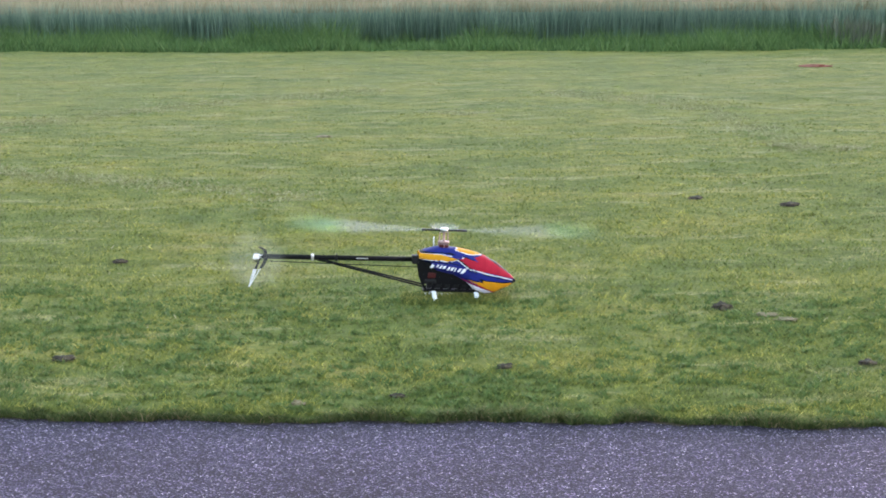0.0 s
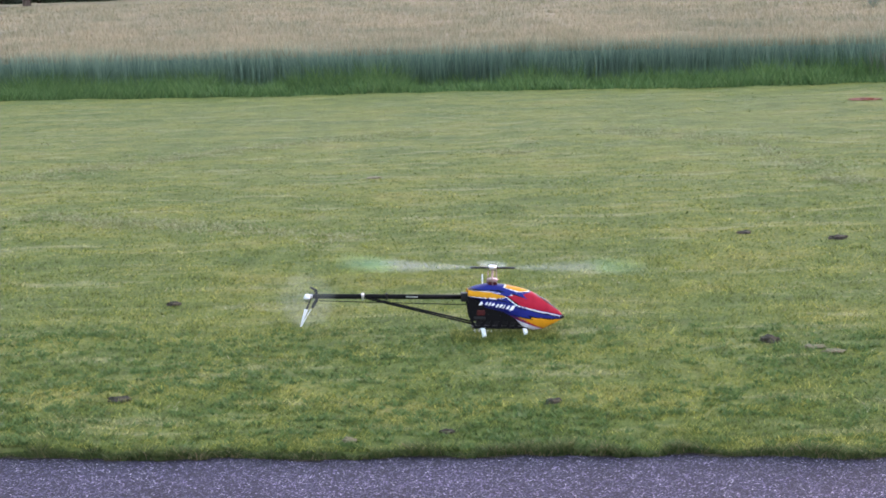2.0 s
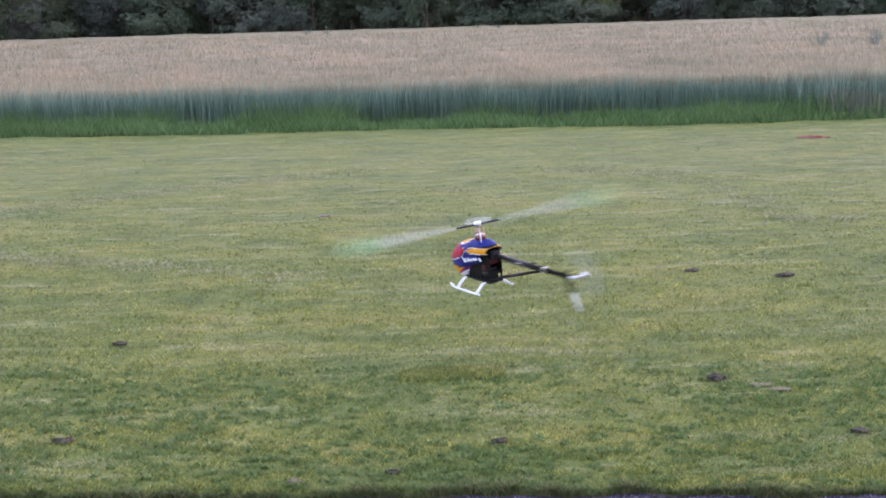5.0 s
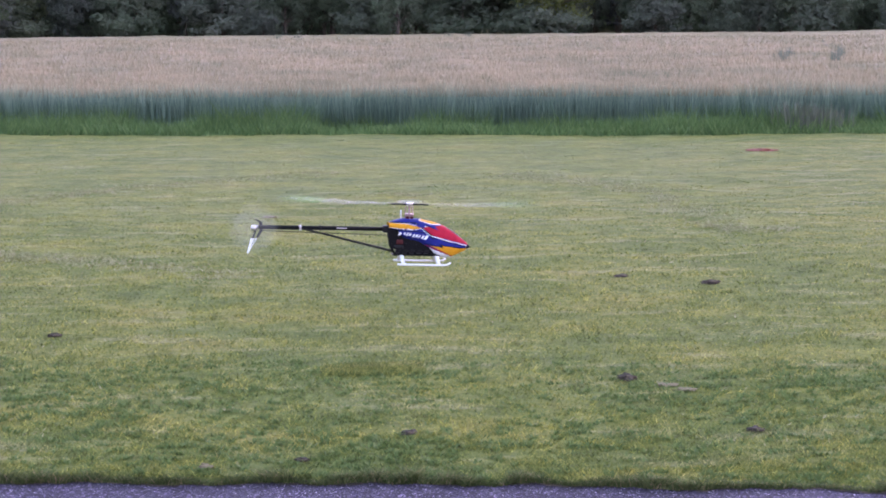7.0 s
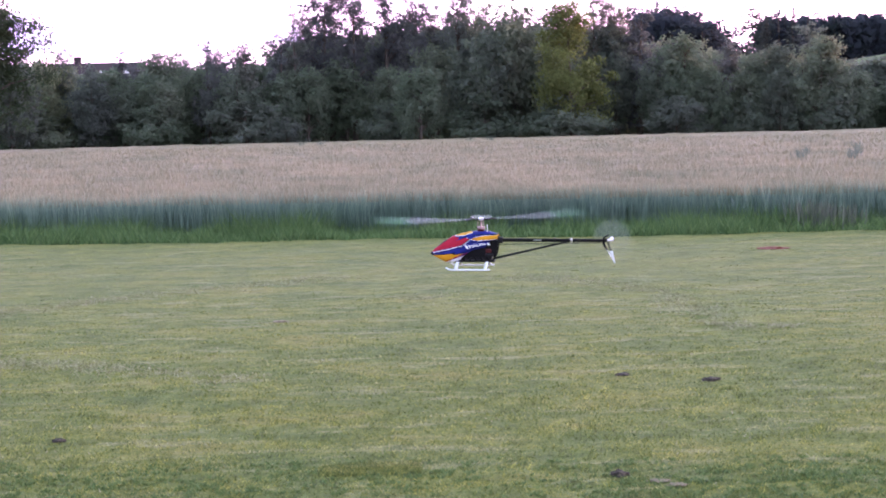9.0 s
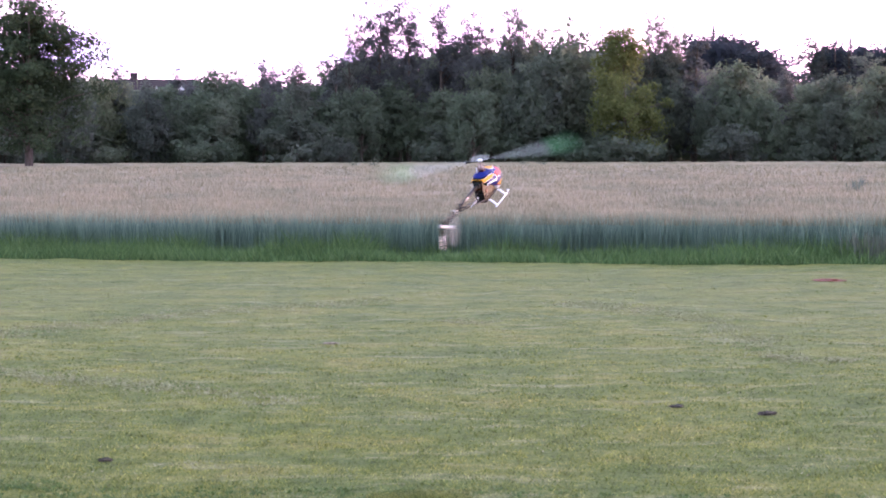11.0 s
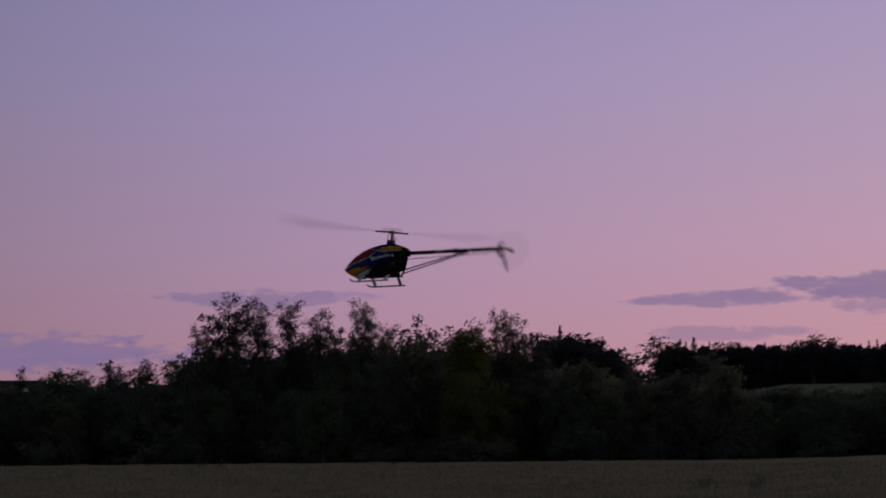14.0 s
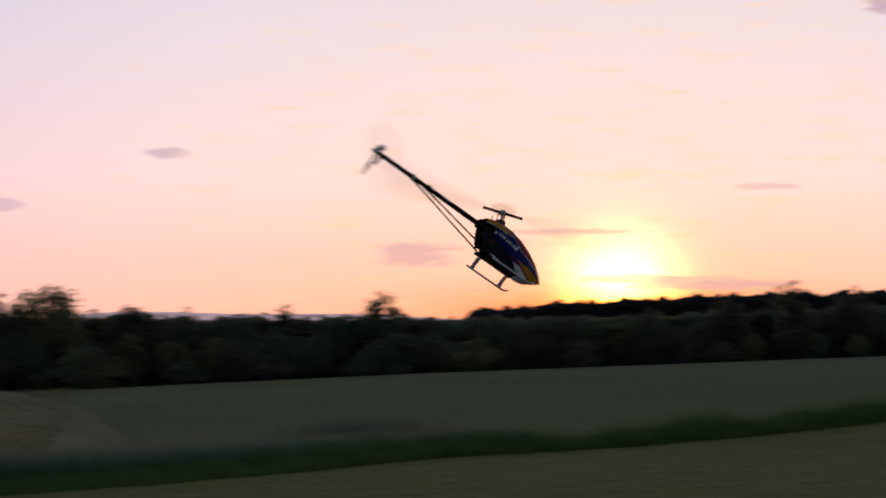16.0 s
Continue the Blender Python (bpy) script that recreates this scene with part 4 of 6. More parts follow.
def make_tree(name, label, category, height, width, crown_low, leaf, clumps, leaves, size, seed, airy=1.0, conifer=False):
    """A tapered trunk with limbs, and a crown of leaf clumps with gaps and an uneven outline."""
    g = np.random.default_rng(seed)
    root = new(name)
    tagged(root, label, category)
    V, T = [], []
    lean = g.normal(0, 0.02, 2) * height
    pts = [np.array([lean[0] * s * s, lean[1] * s * s, height * 0.93 * s]) for s in np.linspace(0, 1, 7)]
    base = 0.022 * height
    for k in range(6):
        tube(V, T, pts[k], pts[k + 1], base * (1 - k / 6.4), base * (1 - (k + 1) / 6.4), 7)
    centers, radii = [], []
    zc, zr = height * (crown_low + 1) / 2, height * (1 - crown_low) / 2
    # a few big boughs carry the clumps, so that the outline bulges and gapes
    boughs = []
    for k in range(max(5, clumps // 9)):
        v = g.normal(size=3)
        v /= np.linalg.norm(v)
        r = g.uniform(0.45, 0.8)
        c = np.array([v[0] * width / 2 * r, v[1] * width / 2 * r, zc + v[2] * zr * r])
        c[:2] *= 1 - 0.45 * max(0.0, (c[2] - zc) / zr) ** 2
        boughs.append((c, g.uniform(0.34, 0.52)))
    boughs.append((np.array([lean[0], lean[1], zc + 0.72 * zr]), 0.4))
    for k in range(clumps):
        if conifer:
            s = (k + 0.5) / clumps
            z = height * (crown_low + (1 - crown_low) * s)
            r = width / 2 * (1 - s) ** 0.9 * g.uniform(0.1, 0.8)
            t = g.uniform(0, 2 * math.pi)
            c = np.array([r * math.cos(t), r * math.sin(t), z])
            rad = width * 0.20 * (1.08 - s)
        else:
            bc, br = boughs[int(g.integers(len(boughs)))]
            v = g.normal(size=3)
            v /= np.linalg.norm(v)
            s = g.random() ** 0.45 * br
            c = bc + v * s * np.array([width / 2, width / 2, zr])
            c[2] = min(max(c[2], height * crown_low + 0.1), height * 0.985)
            rad = width * g.uniform(0.075, 0.15) * airy
        centers.append(c)
        radii.append(rad)
        if k % 11 == 0 and not conifer:
            zt = max(0.12 * height, min(c[2] - 0.25 * np.hypot(c[0], c[1]) - 0.06 * height, 0.9 * height))
            p = np.array([lean[0] * (zt / height) ** 2, lean[1] * (zt / height) ** 2, zt])
            r = base * (1 - zt / height) * 0.4 + 0.01
            mid = (p + c) / 2 + np.array([0, 0, 0.03 * height])
            tube(V, T, p, mid, r, r * 0.6, 5)
            tube(V, T, mid, c, r * 0.6, r * 0.2, 5)
    part("trunk", tri_mesh("trunk", V, T, [BARK], smooth=True), None, root)
    ci = g.integers(0, clumps, leaves)
    if conifer:
        h = g.random(leaves) ** 1.25
        rr = width / 2 * (1 - h) ** 0.95 * (0.62 + 0.38 * ((h * 13) % 1.0)) * g.random(leaves) ** 0.45
        t = g.uniform(0, 2 * math.pi, leaves)
        cone = np.stack([rr * np.cos(t), rr * np.sin(t), height * (crown_low + (1 - crown_low) * h) - 0.25 * rr], 1)
    v = g.normal(size=(leaves, 3))
    v /= np.linalg.norm(v, axis=1)[:, None]
    P = np.array(centers)[ci] + v * (np.array(radii)[ci] * g.random(leaves) ** 0.5)[:, None] * np.array([1.15, 1.15, 0.8 if not conifer else 0.6])
    if conifer:
        P = cone
    # leaves spread their faces outwards and up, so that each bough is lit as a form
    hub = np.array([0, 0, zc]) if conifer else np.array(centers)[ci] * 0.45 + np.array([0, 0, zc]) * 0.55
    face = (P - hub) / np.array([width / 2, width / 2, zr])
    face /= np.linalg.norm(face, axis=1)[:, None] + 1e-6
    face = face + np.array([0, 0, 0.35]) + g.normal(0, 0.6, (leaves, 3))
    face /= np.linalg.norm(face, axis=1)[:, None]
    a = np.cross(face, g.normal(size=(leaves, 3)))
    a /= np.linalg.norm(a, axis=1)[:, None]
    b = np.cross(face, a)
    s = (size * g.uniform(0.6, 1.35, leaves))[:, None]
    if conifer:
        s = s * (0.3 + 0.7 * (1 - h))[:, None]
    Q = np.stack([P - a * s - b * s * 0.55, P - a * s + b * s * 0.55, P + a * s], 1).reshape(-1, 3)
    part("crown", tri_mesh("crown", Q, np.arange(3 * leaves).reshape(-1, 3), [leaf]), None, root)
    return root


def build_trees():
    kinds = {}
    kinds["tall"] = [make_tree("tall_tree", "tall slender tree with an airy open crown", "tree", 12, 5.2, 0.2, LEAF_GREY, 240, 12000, 0.095, s, 0.8) for s in (11, 12, 13)]
    kinds["round"] = [make_tree("broadleaf_tree", "broad dark green leafy tree behind the wheat", "tree", 9, 6.0, 0.05, LEAF_GREEN, 300, 7000, 0.172, s, 0.95) for s in (21, 22, 23, 24)]
    kinds["slim"] = [make_tree("slim_tree", "slim grey-green young tree at the field edge", "tree", 8, 3.2, 0.08, LEAF_GREY, 150, 4800, 0.118, s, 1.0) for s in (31, 32)]
    kinds["oak"] = [make_tree("oak_tree", "yellow-green oak tree with a broad crown", "tree", 10, 6.2, 0.10, LEAF_OAK, 170, 14000, 0.12, 41, 0.95)]
    kinds["bush"] = [make_tree("field_bush", "dense dark green bush before the trees", "bush", 4, 4.6, 0.0, LEAF_GREEN, 130, 3000, 0.15, s, 1.0) for s in (51, 52)]
    kinds["spruce"] = [make_tree("spruce_tree", "dark spruce tree on the hill", "conifer", 12, 4.6, 0.04, LEAF_DARK, 12, 1700, 0.36, s, 1, True) for s in (61, 62)]
    kinds["pine"] = [make_tree("pine_tree", "dark rounded pine tree on the hill", "conifer", 12, 6.0, 0.03, LEAF_DARK, 130, 2300, 0.23, s, 1.1) for s in (81, 82)]
    kinds["left"] = [make_tree("big_tree", "large dark broadleaf tree standing nearer in the wheat", "tree", 12, 8.6, 0.03, LEAF_DEEP, 330, 26000, 0.13, 71, 0.85)]
    heights = {"tall": 12, "round": 9, "slim": 8, "oak": 10, "bush": 4, "spruce": 12, "pine": 12, "left": 12}
    used = set()
    g = np.random.default_rng(5)

    def plant(kind, az, top, dist, wide=1.0):
        a = radians(az)
        x, y = dist * math.sin(a), dist * math.cos(a)
        z = float(land(np.array([x]), np.array([y]))[0]) - 0.1
        h = dist * math.tan(radians(top)) + 1.8 - z
        proto = kinds[kind][int(g.integers(len(kinds[kind])))]
        s = 1.04 * h / heights[kind]
        m = Matrix.LocRotScale((x, y, z), Euler((0, 0, g.uniform(0, 6.28))), (s * wide, s * wide, s))
        if proto.name not in used:
            used.add(proto.name)
            proto.matrix_basis = m
        else:
            copy = copy_thing(proto, Matrix())
            copy.matrix_basis = m
            proto = copy
        tagged(proto, group={"spruce": "spruces on the hill", "pine": "pines on the hill", "bush": "bushes at the field edge"}.get(kind, "trees behind the wheat"))

    for row in TREES:
        plant(*row)
    # undergrowth and trees that fill the belt
    for az in np.arange(-19, 66, 2.5):
        plant("bush", az + g.uniform(-1.1, 1.1), g.uniform(0.15, 0.85) + np.interp(az, [14, 59], [0, 0.95]), g.uniform(138, 143), g.uniform(0.9, 1.7))
    for az in np.arange(-19, 66, 1.15):
        top = np.interp(az, [-19, -9.6, -9.1, -7.0, -6.6, -3.5, -2, 7, 9, 14, 60], [2.0, 1.95, 1.8, 1.8, 1.95, 1.95, 2.5, 2.4, 2.0, 1.35, 2.2])
        plant("round", az + g.uniform(-0.4, 0.4), top * g.uniform(0.7, 1.0), g.uniform(142, 150), g.uniform(0.62, 1.0) * (1.0 if az < 14 else 1.55))
    for az in np.arange(-19, 66, 1.1):
        top = np.interp(az, [-19, -9.6, -9.1, -7.0, -6.6, -3.5, -2, 4, 7, 9, 12, 14, 24, 28, 36, 48, 52, 60], [2.2, 2.1, 1.74, 1.74, 2.1, 2.2, 3.0, 3.1, 2.8, 2.1, 1.7, 1.45, 1.9, 2.5, 2.3, 2.1, 2.2, 2.6])
        plant(("round", "slim", "round", "tall")[int(g.integers(4))], az + g.uniform(-0.4, 0.4), top * g.uniform(0.92, 1.04), g.uniform(153, 158), g.uniform(1.0, 1.4) * (1.0 if az < 14 else 1.5))
    for az in np.arange(11.35, 33.5, 0.23):
        plant("pine" if g.random() < 0.55 else "spruce", az, 2.92 + 0.10 * math.sin(az * 1.3) + g.uniform(-0.24, 0.05), g.uniform(450, 485), g.uniform(1.3, 1.8))
    for az in np.arange(7.9, 10.5, 0.26):
        plant("pine" if g.random() < 0.75 else "spruce", az, np.interp(az, [7.9, 8.6, 9.9, 10.5], [3.25, 3.3, 3.0, 2.3]) + g.uniform(-0.4, 0.05), g.uniform(192, 210), g.uniform(1.0, 1.5))
    for az in np.arange(48.5, 65, 0.3):
        plant("pine" if g.random() < 0.7 else "spruce", az, np.interp(az, [49, 50, 52, 55, 60], [2.35, 2.6, 2.65, 2.8, 2.9]) + g.uniform(-0.16, 0.05), g.uniform(430, 450), 1.7)


def build_woods():
    """Far woods behind the single trees, past counting: a thicket along the belt and on the hill crests."""
    g = np.random.default_rng(91)

    def woods(name, label, a0, a1, d0, d1, heads, tops, count, size, mat):
        az = g.uniform(a0, a1, count)
        d = g.uniform(d0, d1, count)
        x, y = d * np.sin(np.radians(az)), d * np.cos(np.radians(az))
        z = land(x, y)
        bump_top = 0.07 * np.sin(az * 9 + 2 * np.sin(az * 3.1)) + 0.05 * np.sin(az * 23 + d)
        high = np.maximum(d * np.tan(np.radians(np.interp(az, heads, tops) + bump_top)) + 1.8 - z, 0.5)
        P = np.stack([x, y, z + high * g.random(count) ** 0.8], 1)
        face = np.stack([-0.8 * np.sin(np.radians(az)), -0.8 * np.cos(np.radians(az)), np.full(count, 0.5)], 1) + g.normal(0, 0.5, (count, 3))
        a = np.cross(face, g.normal(size=(count, 3)))
        a /= np.linalg.norm(a, axis=1)[:, None]
        b = np.cross(face, a)
        b /= np.linalg.norm(b, axis=1)[:, None]
        s = (size * g.uniform(0.6, 1.35, count))[:, None]
        Q = np.stack([P - a * s - b * s * 0.6, P - a * s + b * s * 0.6, P + a * s], 1).reshape(-1, 3)
        ob = new(name, tri_mesh(name, Q, np.arange(3 * count).reshape(-1, 3), [mat]))
        tagged(ob, label, "woods", kind="stuff")

    woods("thicket", "dense dark thicket behind the row of trees", -19, 66, 158, 163, [-19, -9.6, -9.1, -7.0, -6.6, -3.2, -2, 4, 7, 9, 12, 14, 24, 28, 36, 48, 52, 60],
          [1.95, 1.9, 1.55, 1.55, 1.7, 1.65, 2.5, 2.7, 2.4, 1.9, 1.6, 1.2, 1.6, 2.2, 2.1, 2.05, 2.1, 2.4], 125000, 0.34, LEAF_GREEN)
    woods("hill_woods", "dark conifer woods on the hill crest", 11.25, 33.5, 456, 484, [11.25, 11.45, 33.5], [2.3, 2.66, 2.66], 30000, 1.0, LEAF_DARK)
    woods("hill_woods", "dark conifer woods behind the belt", 7.7, 10.6, 196, 212, [7.7, 8.6, 9.9, 10.6], [2.8, 3.0, 2.65, 1.9], 9000, 0.5, LEAF_DARK)
    woods("hill_woods", "dark wooded hill under the setting sun", 46.8, 66, 430, 452, [46.8, 47.6, 50, 52, 55, 66], [2.0, 2.3, 2.5, 2.55, 2.7, 2.8], 30000, 1.0, LEAF_DARK)


TREES = [  # kind, heading, height of the top in degrees, distance, girth
    ("left", -11.65, 4.5, 118, 1.1), ("round", -10.6, 1.9, 140, 1.0), ("round", -9.6, 2.2, 146, 1.0), ("slim", -9.05, 2.25, 147, 0.8), ("slim", -8.3, 1.95, 147, 0.7), ("round", -7.6, 1.7, 148, 1.0), ("slim", -7.35, 2.2, 149, 0.7), ("round", -6.3, 2.15, 147, 1.0),
    ("slim", -4.85, 2.4, 145, 0.75), ("slim", -3.75, 2.4, 145, 1.0), ("slim", -2.75, 2.55, 146, 1.0), ("tall", -2.3, 3.4, 148, 0.8), ("tall", -1.45, 4.25, 150, 0.95), ("tall", -0.55, 4.15, 149, 0.8),
    ("tall", 0.45, 4.1, 151, 0.85), ("tall", 1.35, 3.85, 150, 0.8), ("tall", 2.65, 4.12, 150, 0.75), ("tall", 3.4, 3.4, 148, 0.8), ("round", 4.2, 3.6, 146, 0.9), ("round", 3.2, 2.9, 144, 0.8),
    ("round", 5.2, 3.3, 149, 0.8), ("oak", 5.9, 3.4, 139, 0.92), ("tall", 6.6, 3.8, 152, 0.7), ("tall", 7.25, 3.65, 152, 0.7), ("slim", 7.9, 3.1, 150, 1.2), ("round", 1.4, 1.7, 139, 0.9),
    ("round", 9.2, 2.35, 146, 0.9), ("slim", 10.5, 2.2, 148, 0.9), ("round", 11.9, 2.0, 146, 0.9), ("slim", 12.9, 2.5, 147, 1.1), ("round", 13.2, 2.2, 142, 0.9), ("spruce", 11.5, 2.8, 330, 1.8), ("spruce", 11.9, 2.95, 330, 1.8), ("spruce", 12.3, 3.0, 330, 1.8),
    ("round", 16.3, 1.3, 144, 1.0), ("round", 18.6, 1.5, 145, 1.0), ("round", 20.3, 1.75, 145, 1.0), ("round", 22.0, 1.6, 146, 1.0), ("slim", 25.4, 2.85, 160, 1.1), ("round", 27.2, 2.55, 158, 0.9),
    ("round", 24.0, 2.5, 165, 1.0), ("slim", 28.4, 2.7, 158, 1.0), ("round", 29.35, 3.6, 152, 0.85), ("round", 30.6, 2.7, 150, 1.0), ("round", 32.2, 2.7, 150, 0.9), ("slim", 33.4, 2.9, 152, 1.2), ("round", 35.15, 3.2, 150, 0.95),
    ("round", 34.4, 2.75, 150, 0.8), ("round", 37.4, 2.45, 152, 1.0), ("round", 39.2, 2.4, 152, 1.0), ("slim", 42.1, 2.5, 154, 1.2), ("round", 40.8, 2.3, 152, 0.9), ("round", 44.9, 2.95, 152, 0.85), ("round", 43.6, 2.25, 152, 0.9),
    ("round", 46.6, 2.25, 152, 0.9), ("round", 48.3, 2.3, 152, 0.9), ("round", 50.5, 2.3, 152, 1.0), ("round", 52.8, 2.45, 152, 1.0), ("round", 55.2, 2.75, 152, 1.0), ("slim", 57.0, 3.1, 152, 1.5), ("round", 58.8, 2.95, 152, 1.0)]


def build_house():
    """A farmhouse whose long roof and white wall show between the treetops."""
    wall_paint = painted("house_plaster", (0.56, 0.55, 0.54), 0.8, wear=0.05, spec=0.2)
    tile = painted("house_roof", (0.050, 0.036, 0.040), 0.9, wear=0.15, spec=0.2)
    pane = painted("house_window", (0.03, 0.035, 0.045), 0.15, wear=0.02)
    a = radians(-8.1)
    x, y = 186 * math.sin(a), 186 * math.cos(a)
    z = float(land(np.array([x]), np.array([y]))[0])
    house = new("farmhouse")
    house.matrix_basis = Matrix.LocRotScale((x, y, z), Euler((0, 0, -a)), (1, 1, 1))
    tagged(house, "white plastered farmhouse with a dark tiled roof behind trees", "house")
    w, d, eave, ridge = 4.1, 3.6, 6.5, 8.15

    def solid(name, outline, y0, y1, mat, parent=house):
        bm = bmesh.new()
        f = bm.faces.new([bm.verts.new((u, y0, v)) for u, v in outline])
        ext = bmesh.ops.extrude_face_region(bm, geom=[f])
        for v in [e for e in ext["geom"] if isinstance(e, bmesh.types.BMVert)]:
            v.co.y = y1
        bmesh.ops.recalc_face_normals(bm, faces=bm.faces[:])
        return part(name, bm, mat, parent, "", False)

    wall = solid("wall", [(-w, -0.2), (w, -0.2), (w, eave), (-w, eave)], -d, d, wall_paint)
    bm = bmesh.new()
    o = 0.45
    low, peak = [(-w - o, -d - o), (w + o, -d - o), (w + o, d + o), (-w - o, d + o)], [(-w - o, 0), (w + o, 0)]
    vs = [bm.verts.new((u, v, eave - 0.1)) for u, v in low] + [bm.verts.new((u, v, ridge)) for u, v in peak]
    for f in ((0, 1, 5, 4), (2, 3, 4, 5), (0, 4, 3), (1, 2, 5), (3, 2, 1, 0)):
        bm.faces.new([vs[k] for k in f])
    bmesh.ops.recalc_face_normals(bm, faces=bm.faces[:])
    part("roof", bm, tile, house, "dark tiled pitched roof", False)
    solid("chimney", [(-2.2, 7.0), (-1.5, 7.0), (-1.5, 8.75), (-2.2, 8.75)], -0.3, 0.3, tile)
    for u in (0.3, 2.6):
        solid("dormer", [(u - 0.32, 6.7), (u + 0.32, 6.7), (u + 0.32, 7.1), (u, 7.4), (u - 0.32, 7.1)], -2.6, -0.6, wall_paint)
    for u in (-2.9, -0.9, 1.1, 2.9):
        solid("window", [(u - 0.45, 4.5), (u + 0.45, 4.5), (u + 0.45, 5.8), (u - 0.45, 5.8)], -d - 0.03, -d + 0.05, pane, wall)


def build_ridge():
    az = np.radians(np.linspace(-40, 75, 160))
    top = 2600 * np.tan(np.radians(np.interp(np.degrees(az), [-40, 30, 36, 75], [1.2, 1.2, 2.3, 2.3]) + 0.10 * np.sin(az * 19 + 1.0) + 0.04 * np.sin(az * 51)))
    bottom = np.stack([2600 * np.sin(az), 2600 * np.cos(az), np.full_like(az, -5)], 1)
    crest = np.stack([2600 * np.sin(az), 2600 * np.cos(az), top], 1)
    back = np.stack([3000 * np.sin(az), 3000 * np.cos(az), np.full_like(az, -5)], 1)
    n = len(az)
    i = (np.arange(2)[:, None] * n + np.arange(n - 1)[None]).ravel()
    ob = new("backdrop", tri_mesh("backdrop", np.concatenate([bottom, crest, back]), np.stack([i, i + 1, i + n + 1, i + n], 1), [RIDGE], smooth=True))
    tagged(ob, "lilac ridge on the horizon, its haze put in as glow", "hills", kind="structure")


# ---- helicopter ----
CANOPY_TOP = [(-0.124, 0.243), (-0.09, 0.256), (-0.035, 0.271), (0.055, 0.268), (0.14, 0.252), (0.208, 0.230), (0.276, 0.193), (0.34, 0.141), (0.371, 0.107)]
CANOPY_LOW = [(-0.124, 0.212), (-0.07, 0.178), (-0.03, 0.150), (0.055, 0.132), (0.115, 0.098), (0.165, 0.052), (0.213, 0.040), (0.26, 0.047), (0.33, 0.080), (0.371, 0.105)]
CANOPY_WIDE = [(-0.124, 0.048), (-0.06, 0.062), (0.03, 0.070), (0.13, 0.071), (0.21, 0.062), (0.28, 0.046), (0.34, 0.022), (0.371, 0.003)]


def curve_at(points, x):
    return float(np.interp(x, [p[0] for p in points], [p[1] for p in points]))


def inside(poly, x, z):
    hit = False
    for (x0, z0), (x1, z1) in zip(poly, poly[1:] + poly[:1]):
        if (z0 > z) != (z1 > z) and x < (x1 - x0) * (z - z0) / (z1 - z0) + x0:
            hit = not hit
    return hit


